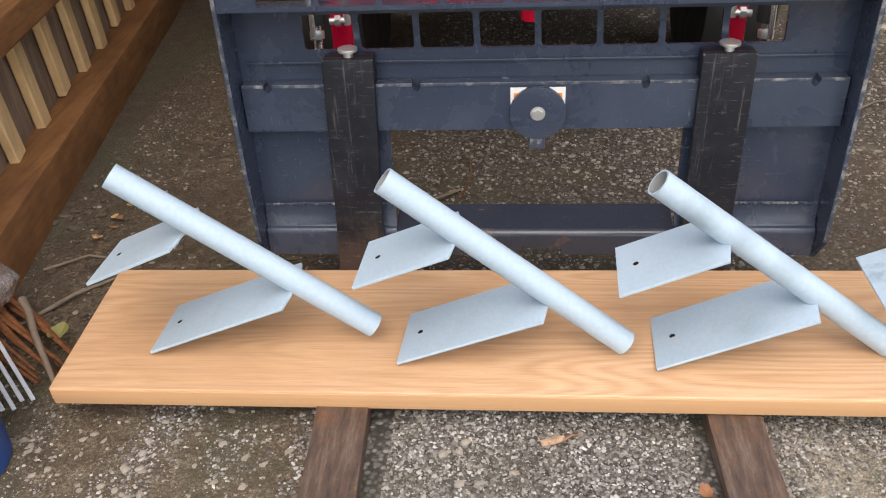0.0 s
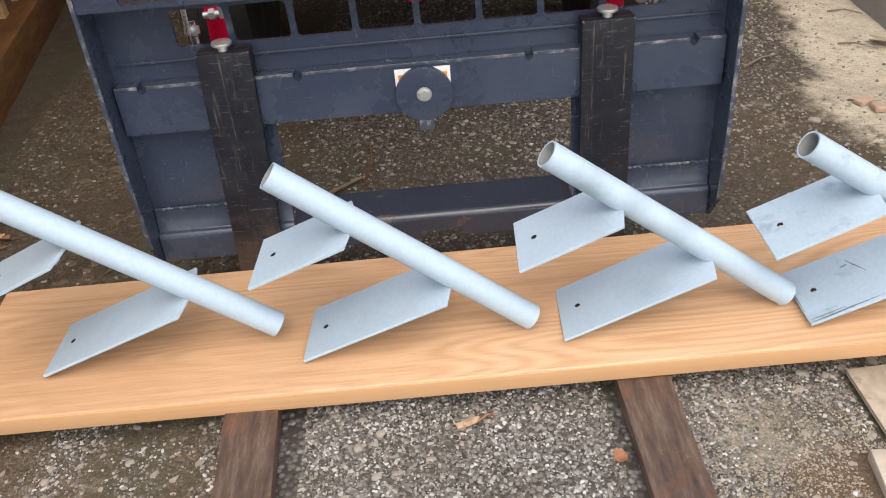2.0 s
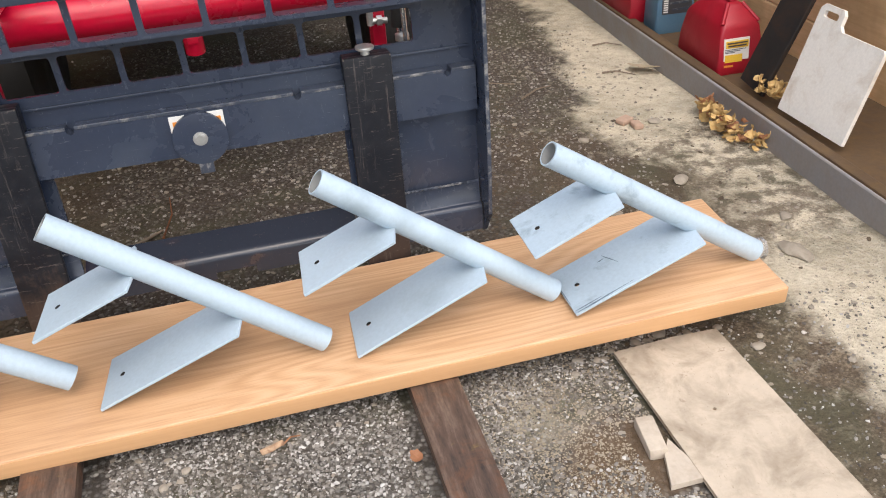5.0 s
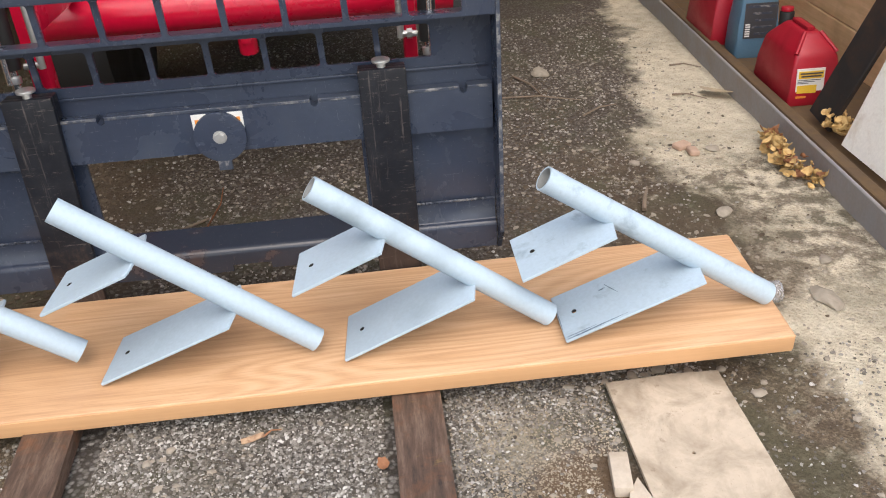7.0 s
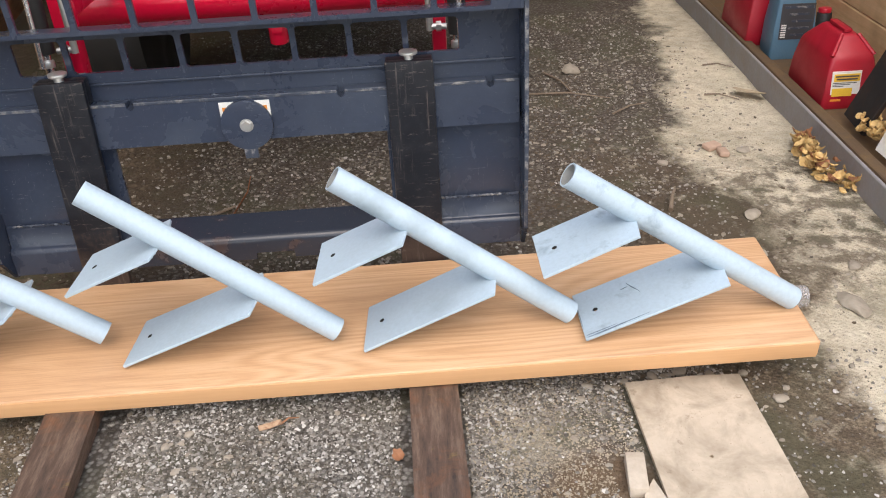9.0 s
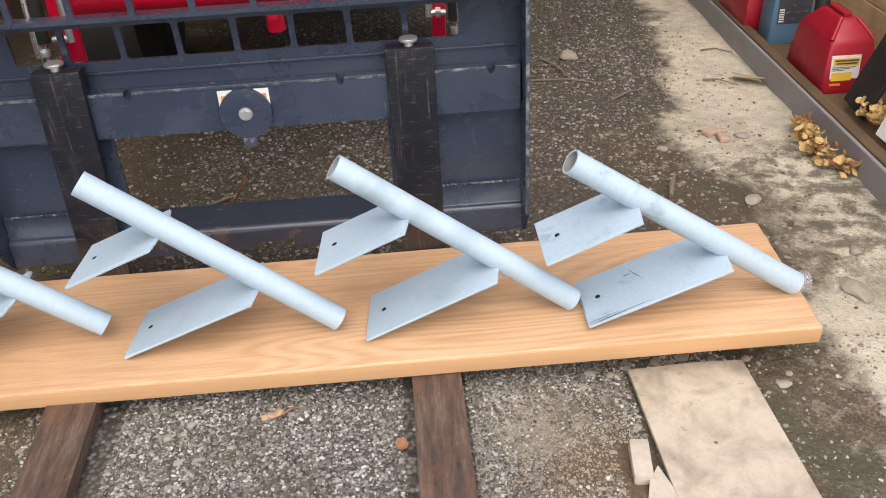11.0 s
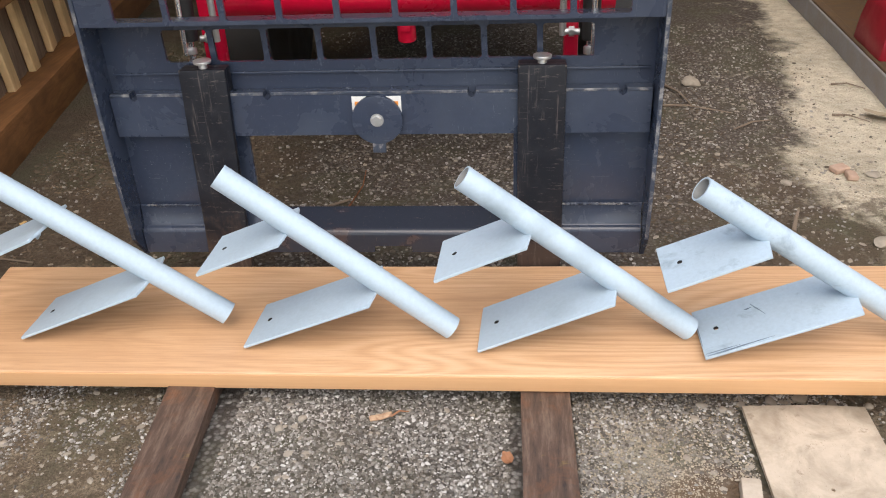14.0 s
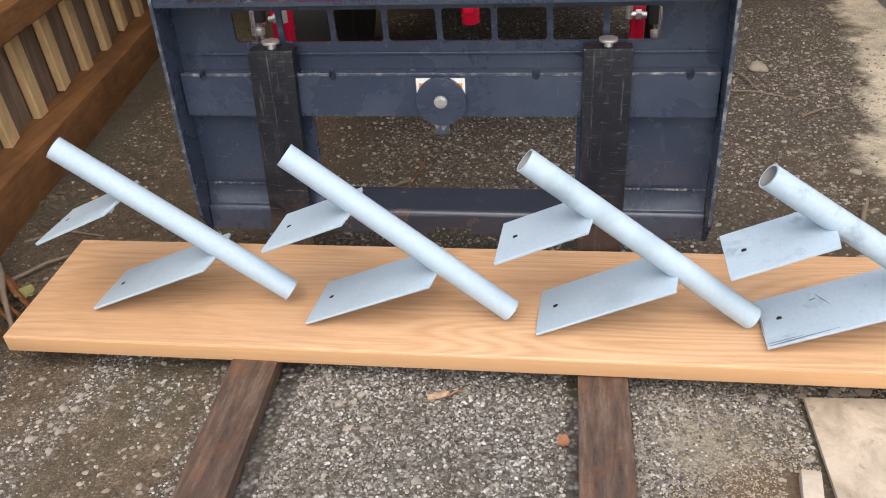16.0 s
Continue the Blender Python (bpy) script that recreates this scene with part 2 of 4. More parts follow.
PRIMER = worn("pale_primer", (0.445, 0.548, 0.625), (0.40, 0.49, 0.55), 0.5, 0.0, 130, 9, 0.5, 0.56, 0.74, 0.12)
PRIMER_WORN = worn("scuffed_primer", (0.445, 0.548, 0.625), (0.22, 0.28, 0.33), 0.5, 0.0, 130, 11, 0.7, 0.58, 0.7, 0.12, 0.22, (0.2, 0.25, 0.3), (1, 1, 1))
SMUDGED = smudged("smudged_primer", (((-0.385, -0.03, 0.315), 0.050, 0.55), ((-0.30, -0.02, 0.27), 0.035, 0.35), ((-0.21, -0.02, 0.215), 0.04, 0.3), ((-0.36, -0.05, 0.225), 0.05, 0.25), ((-0.26, -0.02, 0.075), 0.06, 0.3)))
BARE = worn("bare_steel_bore", (0.30, 0.31, 0.30), (0.22, 0.18, 0.14), 0.6, 0.1, 90, 12)
BARE_MARK = worn("bare_scrape", (0.13, 0.17, 0.22), (0.22, 0.27, 0.32), 0.5, 0.2, 200, 60, 0.8, 0.4, 0.6)
WELD = worn("weld_primer", (0.455, 0.558, 0.63), (0.42, 0.50, 0.55), 0.5, 0.0, 300, 60, 0.5, 0.4, 0.7, 0.8)
OAK = laminate("oak_laminate", (0.675, 0.437, 0.255), (0.592, 0.357, 0.194), (0.405, 0.223, 0.113))
OAK_EDGE = laminate("oak_edge_band", (0.66, 0.395, 0.20), (0.62, 0.36, 0.178), (0.55, 0.31, 0.148), True)
GREY_PAINT = worn("slate_paint", (0.032, 0.042, 0.068), (0.056, 0.070, 0.098), 0.25, 0.0, 90, 5, 0.6, 0.45, 0.7, 0.06, 0.4, (0.24, 0.26, 0.28))
GREY_EDGE = worn("scraped_slate_edge", (0.045, 0.056, 0.080), (0.30, 0.29, 0.275), 0.4, 0.1, 120, 34, 0.95, 0.50, 0.64, 0.2)
BLACK_PAINT = fork_steel()
RUBBED = worn("rubbed_black_edge", (0.016, 0.016, 0.018), (0.21, 0.165, 0.13), 0.45, 0.1, 120, 17, 0.9, 0.47, 0.62, 0.2)
RUST = blade_steel()
ALLOY = worn("bright_aluminium", (0.62, 0.65, 0.70), (0.42, 0.45, 0.50), 0.4, 0.25, 120, 20, 0.4)
# slate paint with grime; a dark reflection is put into the base colour too
GRIMY_REFLECTION = worn("grimy_slate_dark_reflection", (0.022, 0.027, 0.040), (0.12, 0.055, 0.025), 0.20, 0.0, 90, 7, 0.7, 0.54, 0.68, 0.1, 0.5, (0.12, 0.10, 0.085))
ZINC = worn("zinc_plate", (0.60, 0.60, 0.58), (0.42, 0.40, 0.36), 0.35, 0.8, 120, 30)
CHROME = worn("chrome_rod", (0.85, 0.85, 0.86), (0.7, 0.7, 0.7), 0.2, 0.85, 60, 10, 0.3, 0.5, 0.8, 0.0)
RED_PAINT = worn("loader_red_paint", (0.56, 0.006, 0.036), (0.38, 0.005, 0.024), 0.24, 0.0, 70, 5, 0.6, 0.45, 0.7, 0.03)
BLACK_RUBBER_AND_SHADE = worn("black_machine_parts_and_shade", (0.012, 0.012, 0.012), (0.035, 0.03, 0.026), 0.6, 0.0, 80, 9)
WHITE_LABEL = worn("white_decal", (0.75, 0.74, 0.70), (0.55, 0.52, 0.47), 0.5, 0.0, 200, 30, 0.4)
ORANGE_LABEL = worn("orange_decal", (0.72, 0.26, 0.03), (0.6, 0.22, 0.05), 0.5, 0.0, 200, 30, 0.4)
YELLOW_LABEL = worn("yellow_decal", (0.75, 0.47, 0.04), (0.66, 0.42, 0.06), 0.5, 0.0, 200, 30, 0.4)
DARK_PRINT = worn("dark_print", (0.05, 0.05, 0.055), (0.09, 0.09, 0.09), 0.5)
CAN_RED = worn("red_plastic", (0.36, 0.008, 0.022), (0.25, 0.01, 0.022), 0.42, 0.0, 220, 8, 0.6, 0.45, 0.7, 0.12)
CAN_BLUE = worn("blue_plastic", (0.085, 0.17, 0.25), (0.12, 0.19, 0.24), 0.45, 0.0, 220, 8, 0.6, 0.45, 0.7, 0.1)
BEAM_BROWN = sawn("brown_beam", (0.33, 0.150, 0.048), (0.16, 0.066, 0.021), (14, 1.0, 14))
BATTEN = sawn("tan_batten", (0.88, 0.63, 0.32), (0.68, 0.44, 0.20), (16, 16, 1.1))
OLD_BOARD = sawn("weathered_board", (0.36, 0.255, 0.17), (0.15, 0.098, 0.065), (12, 12, 0.9))
WALL_WOOD = sawn("orange_wall_board", (0.80, 0.54, 0.30), (0.60, 0.37, 0.18), (12, 0.9, 12))
KERB_STEEL = worn("grey_kerb_steel", (0.30, 0.29, 0.295), (0.32, 0.27, 0.22), 0.6, 0.1, 90, 10, 0.7, 0.4, 0.7, 0.3)
KERB_RUST = worn("mossy_kerb_timber", (0.10, 0.062, 0.032), (0.16, 0.10, 0.045), 0.85, 0.0, 60, 14, 0.8, 0.4, 0.7, 0.6)
PLYWOOD = worn("stained_plywood", (0.56, 0.47, 0.36), (0.30, 0.24, 0.17), 0.8, 0.0, 60, 11, 0.95, 0.42, 0.68, 0.3, 0.7, (0.26, 0.20, 0.14))
BARK_LAYER = worn("plywood_core", (0.36, 0.27, 0.18), (0.24, 0.17, 0.11), 0.85, 0.0, 90, 20)
PLASTIC_WHITE = worn("scuffed_white_plastic", (0.88, 0.84, 0.76), (0.58, 0.48, 0.36), 0.55, 0.0, 120, 8, 0.7, 0.5, 0.7, 0.15)
STONE = worn("pale_stone", (0.36, 0.315, 0.25), (0.20, 0.16, 0.115), 0.85, 0.0, 90, 25, 0.7, 0.4, 0.7, 0.6)
BRICK = worn("pale_block", (0.56, 0.48, 0.38), (0.40, 0.32, 0.24), 0.85, 0.0, 130, 22, 0.6, 0.42, 0.7, 0.5)
TERRACOTTA = worn("terracotta_shard", (0.46, 0.32, 0.235), (0.36, 0.24, 0.17), 0.85, 0.0, 130, 22)
DRY_LEAF = worn("dry_leaf", (0.55, 0.35, 0.12), (0.72, 0.54, 0.27), 0.7, 0.0, 70, 20, 0.9, 0.35, 0.65, 0.3)
BROWN_LEAF = worn("brown_leaf", (0.30, 0.13, 0.06), (0.40, 0.20, 0.10), 0.7, 0.0, 70, 20, 0.9, 0.35, 0.65, 0.3)
GREEN_LEAF = worn("yellow_green_leaf", (0.22, 0.21, 0.06), (0.32, 0.27, 0.10), 0.7, 0.0, 70, 20, 0.9)
TWIG = worn("grey_twig", (0.20, 0.15, 0.105), (0.30, 0.24, 0.18), 0.9, 0.0, 150, 30, 0.7, 0.4, 0.7, 0.6)
RED_STICK = sawn("reddish_split_wood", (0.34, 0.125, 0.035), (0.08, 0.03, 0.014), (9, 30, 30))
BLUE_PAIL = worn("blue_pail_plastic", (0.02, 0.07, 0.26), (0.05, 0.10, 0.24), 0.4, 0.0, 150, 10)
GROUND = earth()
PEBBLE = pebble("pebble_stone", (0.09, 0.075, 0.055), 0.32)
# browner copy of PEBBLE; the shade behind the frame is in its darker mix
SHADED_BROWN_PEBBLE = pebble("shaded_brown_pebble", (0.100, 0.072, 0.045), 0.62)


# ---- mesh helpers ----
ORIGIN = {}


def thing(name, at, label, category, group="", kind=""):
    """An empty at a thing's base; its parts go under it."""
    ob = new(name)
    ob.location = at
    ob.empty_display_size = 0.05
    ORIGIN[ob] = Vector(at)
    return tagged(ob, label, category, group, kind)


def part(name, bm, material, parent=None, label="", smooth=False):
    """One mesh object from a bmesh in world metres, under a thing or a part."""
    base = ORIGIN.get(parent)
    if base is None:
        lo = [min(v.co[i] for v in bm.verts) for i in range(3)]
        hi = [max(v.co[i] for v in bm.verts) for i in range(3)]
        base = Vector(((lo[0] + hi[0]) / 2, (lo[1] + hi[1]) / 2, lo[2]))
    bmesh.ops.translate(bm, verts=bm.verts, vec=-base)
    bmesh.ops.recalc_face_normals(bm, faces=bm.faces)
    if smooth:
        for f in bm.faces:
            f.smooth = True
        for e in bm.edges:
            if len(e.link_faces) == 2 and e.calc_face_angle() > radians(40):
                e.smooth = False
    me = bpy.data.meshes.new(name)
    bm.to_mesh(me)
    bm.free()
    for m in material if isinstance(material, (list, tuple)) else (material,):
        me.materials.append(m)
    ob = new(name, me)
    ORIGIN[ob] = base
    if parent is None:
        ob.location = base
    else:
        ob.parent = parent
    if label:
        ob["label"] = label
    return ob


def block(lo, hi, bevel=0.002, seg=2):
    bm = bmesh.new()
    bmesh.ops.create_cube(bm, size=1)
    for v in bm.verts:
        v.co = Vector([(lo[i] + hi[i]) / 2 + v.co[i] * (hi[i] - lo[i]) for i in range(3)])
    if bevel:
        bmesh.ops.bevel(bm, geom=bm.edges[:], offset=bevel, segments=seg, affect="EDGES", profile=0.6)
    return bm


def join(*bms):
    out = bms[0]
    for other in bms[1:]:
        me = bpy.data.meshes.new("scratch")
        other.to_mesh(me)
        other.free()
        out.from_mesh(me)
        bpy.data.meshes.remove(me)
    return out


def turned(bm, m):
    bmesh.ops.transform(bm, matrix=m, verts=bm.verts)
    return bm


def rod(a, b, r, seg=20, r2=None, bevel=0.0):
    a, b = Vector(a), Vector(b)
    bm = bmesh.new()
    bmesh.ops.create_cone(bm, cap_ends=True, segments=seg, radius1=r, radius2=r if r2 is None else r2, depth=(b - a).length)
    if bevel:
        rims = [e for e in bm.edges if any(len(f.verts) > 4 for f in e.link_faces)]
        bmesh.ops.bevel(bm, geom=rims, offset=bevel, segments=2, affect="EDGES", profile=0.6)
    q = (b - a).to_track_quat("Z", "Y").to_matrix().to_4x4()
    return turned(bm, Matrix.Translation((a + b) / 2) @ q)


def pipe(a, b, r, wall, seg=48):
    """A hollow tube with flat cut ends."""
    a, b = Vector(a), Vector(b)
    q = (b - a).to_track_quat("Z", "Y").to_matrix()
    bm, rings = bmesh.new(), []
    for c, rad in ((a, r - wall), (a, r), (b, r), (b, r - wall)):
        rings.append([bm.verts.new(c + q @ Vector((rad * math.cos(i * math.tau / seg), rad * math.sin(i * math.tau / seg), 0))) for i in range(seg)])
    for k in range(4):
        p, n = rings[k], rings[(k + 1) % 4]
        for i in range(seg):
            f = bm.faces.new((p[i], p[(i + 1) % seg], n[(i + 1) % seg], n[i]))
            f.material_index = 1 if k == 3 else 0
    return bm


def slab(outline, holes, thick):
    """A flat sheet in x, y with round or many-sided holes, thick downwards from z = 0."""
    bm = bmesh.new()
    for loop in (outline, *holes):
        vs = [bm.verts.new((x, y, 0)) for x, y in loop]
        for i in range(len(vs)):
            bm.edges.new((vs[i], vs[(i + 1) % len(vs)]))
    bmesh.ops.triangle_fill(bm, use_beauty=True, use_dissolve=False, edges=bm.edges[:])
    ext = bmesh.ops.extrude_face_region(bm, geom=bm.faces[:])
    bmesh.ops.translate(bm, verts=[g for g in ext["geom"] if isinstance(g, bmesh.types.BMVert)], vec=(0, 0, -thick))
    return bm


def circle(cx, cy, r, n=16):
    return [(cx + r * math.cos(i * math.tau / n), cy + r * math.sin(i * math.tau / n)) for i in range(n)]


def window_loop(x0, x1, z0, z1, r, lean=0.0, n=3):
    """A rectangle with rounded corners."""
    pts = []
    for cx, cz, a in ((x1 - r, z1 - r, 0), (x0 + r, z1 - r, 90), (x0 + r, z0 + r, 180), (x1 - r, z0 + r, 270)):
        for k in range(n + 1):
            t = radians(a + 90 * k / n)
            pts.append((cx + r * math.cos(t) + lean * ((cz + r * math.sin(t)) - z0), cz + r * math.sin(t)))
    return pts


def profile_x(pts, x0, x1):
    """A section in y, z drawn out along x."""
    bm = bmesh.new()
    a = [bm.verts.new((x0, y, z)) for y, z in pts]
    b = [bm.verts.new((x1, y, z)) for y, z in pts]
    n = len(pts)
    for i in range(n):
        bm.faces.new((a[i], a[(i + 1) % n], b[(i + 1) % n], b[i]))
    bm.faces.new(a)
    bm.faces.new(b)
    return bm


def upright(bm, y):
    """A sheet drawn in x, z: stands it up with its front face at y."""
    return turned(bm, Matrix(((1, 0, 0, 0), (0, 0, -1, y), (0, 1, 0, 0), (0, 0, 0, 1))))


def rock(at, size, seed, rough=0.28, sub=2):
    bm = bmesh.new()
    bmesh.ops.create_icosphere(bm, subdivisions=sub, radius=0.5)
    for v in bm.verts:
        n = noise.noise(v.co * 2.1 + Vector((seed * 3.7, seed, 0)))
        v.co *= 1 + rough * 1.6 * n
        v.co = Vector((v.co.x * size[0], v.co.y * size[1], v.co.z * size[2])) + Vector(at)
    return bm


def ground_height(x, y):
    h = 0.012 * noise.noise(Vector((x * 1.3, y * 1.3, 0))) + 0.004 * noise.noise(Vector((x * 6, y * 6, 3)))
    mid = max(0.0, 1 - ((x - 0.78) / 0.75) ** 2) * max(0.0, 1 - ((y - 1.6) / 0.85) ** 2)
    return h + 0.028 * mid


# ---- ground ----
def build_ground():
    bm = bmesh.new()
    xs = [-60, -20, -8, -3] + [-1.4 + 0.045 * i for i in range(100)] + [3.6, 6, 14, 30, 60]
    ys = [-60, -20, -8, -2, 0] + [0.9 + 0.045 * i for i in range(95)] + [5.6, 7, 12, 25, 60]
    grid = [[bm.verts.new((x, y, ground_height(x, y) if -1.5 < x < 3.2 and 0.8 < y < 5.3 else 0.0)) for x in xs] for y in ys]
    for j in range(len(ys) - 1):
        for i in range(len(xs) - 1):
            bm.faces.new((grid[j][i], grid[j][i + 1], grid[j + 1][i + 1], grid[j + 1][i]))
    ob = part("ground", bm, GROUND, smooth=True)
    return tagged(ob, "packed earth and grey gravel with a pale cement spill", "ground", kind="structure")


ground = build_ground()


# ---- laminate board across the forks ----
board = thing("laminate_board", (0.885, 2.09, 0.075), "long oak-look laminate board lying across the two forks", "board")
BOARD_TURN = Matrix.Translation((0.885, 2.0785, 0.1045)) @ Euler((radians(3.6), radians(-0.55), radians(-0.5))).to_matrix().to_4x4()
part("panel", turned(block((-1.021, -0.180, -0.0205), (1.021, 0.187, 0.0205), 0.004, 3), BOARD_TURN), OAK, board, smooth=True)
part("front_edge_band", turned(block((-1.019, -0.1825, -0.0185), (1.019, -0.1795, 0.0172), 0.0012, 2), BOARD_TURN), OAK_EDGE, board, "plain orange oak edge band", True)
for sx in (-1, 1):
    part("end_edge_band", turned(block((sx * 1.0222 - 0.0014, -0.178, -0.0185), (sx * 1.0222 + 0.0014, 0.185, 0.0172), 0.0008, 1), BOARD_TURN), OAK_EDGE, board)


# ---- the welded anchors on the board ----
def fin(name, parent, left, right, yc, width, skew, material, seed):
    """A plate that rises from its free left end to the tube; a hole near its free end."""
    lx, lz = left
    rx, rz = right
    length = math.hypot(rx - lx, rz - lz)
    w = width / 2
    rng = random.Random(seed)
    out = [(0, -w), (length, -w), (length + 0.007, -0.03), (length + 0.010, 0.03), (length - 0.002, w), (0, w)]
    out = [(u + rng.uniform(-0.0012, 0.0012), v + rng.uniform(-0.0012, 0.0012)) for u, v in out]
    bm = slab(out, [circle(0.037, 0.003, 0.0047)], 0.006)
    bmesh.ops.remove_doubles(bm, verts=bm.verts, dist=1e-6)
    rims = [e for e in bm.edges if len(e.link_faces) == 2 and e.calc_face_angle() > radians(60)]
    bmesh.ops.bevel(bm, geom=rims, offset=0.0008, segments=1, affect="EDGES")
    # the hole's wall is coloured black, standing in for the shade inside
    for f in bm.faces:
        c = f.calc_center_median()
        if math.hypot(c.x - 0.037, c.y - 0.003) < 0.0053 and abs(f.normal.z) < 0.9:
            f.material_index = 1
    tilt = math.atan2(rz - lz, rx - lx)
    m = Matrix.Translation((lx, yc, lz + 0.004)) @ Euler((0, -tilt, radians(skew))).to_matrix().to_4x4()
    return part(name, turned(bm, m), (material, BLACK_RUBBER_AND_SHADE), parent)


def bead(parent, points, r, seed):
    """A lumpy weld run along a few points."""
    rng = random.Random(seed)
    bms = []
    for a, b in zip(points, points[1:]):
        n = max(2, int((Vector(b) - Vector(a)).length / 0.006))
        for k in range(n):
            c = Vector(a).lerp(Vector(b), (k + 0.5) / n) + Vector([rng.uniform(-0.001, 0.001) for _ in range(3)])
            s = r * rng.uniform(1.6, 2.3)
            bms.append(rock(c, (s, s, s), rng.random() * 9, 0.2, 1))
    tagged(part("weld_bead", join(*bms), WELD, parent, "lumpy weld under the paint", True), kind="stuff")


def anchor(top, end, near, far, yc, ytop, skew, label, seed, material=PRIMER):
    a, b = Vector((top[0], ytop, top[1])), Vector((end[0], yc, end[1]))
    ob = thing("steel_anchor", (end[0], yc, 0.118), label, "welded anchor", "anchors on the board")
    part("tube", pipe(a, b, 0.0245, 0.0035), (material, BARE), ob, "pale primed pipe", True)
    way = (b - a).normalized()
    for k, (lx, lz, rx, rz) in enumerate((near, far)):
        yr = a.y + (b.y - a.y) * (rx - a.x) / (b.x - a.x)
        fin("fin_plate", ob, (lx, lz), (rx, rz), yr + 0.012 + skew[k], 0.152, skew[2], material, seed * 7 + k)
        side = Vector((rx, yr, rz))
        up = Vector((way.z, 0, -way.x))
        if up.x > 0:
            up = -up
        bead(ob, [side + up * 0.0245 + Vector((0, -0.012, 0)), side + up * 0.018 + Vector((0, -0.0185, 0)), side + Vector((0, -0.0258, 0))], 0.0042, seed * 3 + k)
    return ob


anchor((0.036, 0.496), (0.476, 0.150), (0.040, 0.122, 0.325, 0.243), (-0.040, 0.290, 0.140, 0.372), 2.050, 2.030, (0.012, 0.012, -3), "pale blue-grey primed pipe anchor with two fin plates", 1)
anchor((0.524, 0.494), (0.956, 0.146), (0.532, 0.122, 0.804, 0.238), (0.463, 0.297, 0.640, 0.372), 2.010, 2.012, (0.02, 0.02, -4), "pale blue-grey primed pipe anchor with two fin plates", 2)
anchor((0.985, 0.490), (1.434, 0.146), (1.013, 0.124, 1.275, 0.249), (0.931, 0.294, 1.108, 0.374), 2.013, 2.008, (0.01, 0.006, -3), "primed pipe anchor with grey smudges on its pipe", 3, SMUDGED)
last_anchor = anchor((1.418, 0.468), (1.891, 0.149), (1.450, 0.134, 1.724, 0.242), (1.363, 0.290, 1.541, 0.366), 2.002, 2.000, (-0.008, -0.010, 0), "primed pipe anchor with scuffed, dark-marked fin plates", 9, PRIMER_WORN)



def scrape(parent, left, right, yc, marks):
    lx, lz = left
    rx, rz = right
    tilt = math.atan2(rz - lz, rx - lx)
    m = Matrix.Translation((lx, yc, lz + 0.004)) @ Euler((0, -tilt, 0)).to_matrix().to_4x4()
    for u0, v0, u1, v1, w in marks:
        a, b = Vector((u0, v0)), Vector((u1, v1))
        n = Vector((-(b - a).y, (b - a).x)).normalized() * w
        pts = [a - n * 0.2, a.lerp(b, 0.3) - n, b - n * 0.1, a.lerp(b, 0.55) + n * 0.7, a + n * 0.3]
        part("scrape_mark", turned(slab([tuple(p) for p in pts], [], 0.0008), Matrix.Translation((0, 0, 0)) @ m @ Matrix.Translation((0, 0, 0.0006))), BARE_MARK, parent, "dark bare scrape")


scrape(last_anchor, (1.450, 0.134), (1.724, 0.242), 2.003, ((0.006, -0.071, 0.135, -0.066, 0.0022), (0.004, -0.064, 0.07, -0.063, 0.0012), (0.115, 0.050, 0.135, 0.005, 0.0014), (0.10, 0.036, 0.115, 0.038, 0.002), (0.002, -0.04, 0.003, 0.07, 0.0012)))


# ---- pallet fork frame ----
FRAME_PLACE = Matrix.Translation((0.95, 0.62, 1.18)) @ Matrix.Scale(1.0276, 4) @ Matrix.Translation((-0.95, -0.62, -1.18))


def tipped(bm):
    """Sets the attachment, drawn at its nominal size, at its place and true size."""
    return turned(bm, FRAME_PLACE)


def fpart(name, bm, material, parent, label="", smooth=False):
    return part(name, tipped(bm), material, parent, label, smooth)


fork = thing("pallet_fork_frame", (0.795, 2.28, 0.0), "slate-grey steel pallet fork frame with two black forks", "fork attachment")
X0, X1 = 0.230, 1.359
# back sheet with the lower row of windows, above the middle opening
outline = [(X0, 0.295), (0.508, 0.295), (0.508, 0.48), (1.078, 0.48), (1.078, 0.295), (X1, 0.295), (X1, 0.718), (X0, 0.718)]
posts = [0.462, 0.574, 0.685, 0.797, 0.909, 1.020, 1.131]
edges = [0.361] + [v for p in posts for v in (p - 0.006, p + 0.006)] + [1.238]
holes = [window_loop(edges[i], edges[i + 1], 0.629, 0.697, 0.007, -0.03) for i in range(0, len(edges), 2)]
fpart("back_sheet", upright(slab(outline, holes, 0.008), 2.270), GREY_PAINT, fork)
fpart("fold_line", block((X0 + 0.008, 2.264, 0.604), (X1 - 0.008, 2.2695, 0.609), 0.002), GREY_PAINT, fork, smooth=True)
# shelf between the two rows of windows
fpart("step_shelf", profile_x([(2.200, 0.7285), (2.276, 0.717), (2.276, 0.722), (2.200, 0.7335)], X0 + 0.008, X1 - 0.008), GREY_PAINT, fork)
# guard above the shelf
posts2 = [0.407 + 0.1117 * i for i in range(8)]
edges2 = [0.302] + [v for p in posts2 for v in (p - 0.006, p + 0.006)] + [1.296]
outline2 = [(X0, 0.7255), (X1, 0.7255), (X1, 0.97), (X0, 0.97)]
holes2 = [window_loop(edges2[i], edges2[i + 1], 0.733, 0.812, 0.007, -0.03) for i in range(0, len(edges2), 2)]
posts3 = [0.351 + 0.1117 * i for i in range(9)]
edges3 = [0.262] + [v for p in posts3 for v in (p - 0.006, p + 0.006)] + [1.335]
holes3 = [window_loop(edges3[i], edges3[i + 1], 0.842, 0.935, 0.007) for i in range(0, len(edges3), 2)]
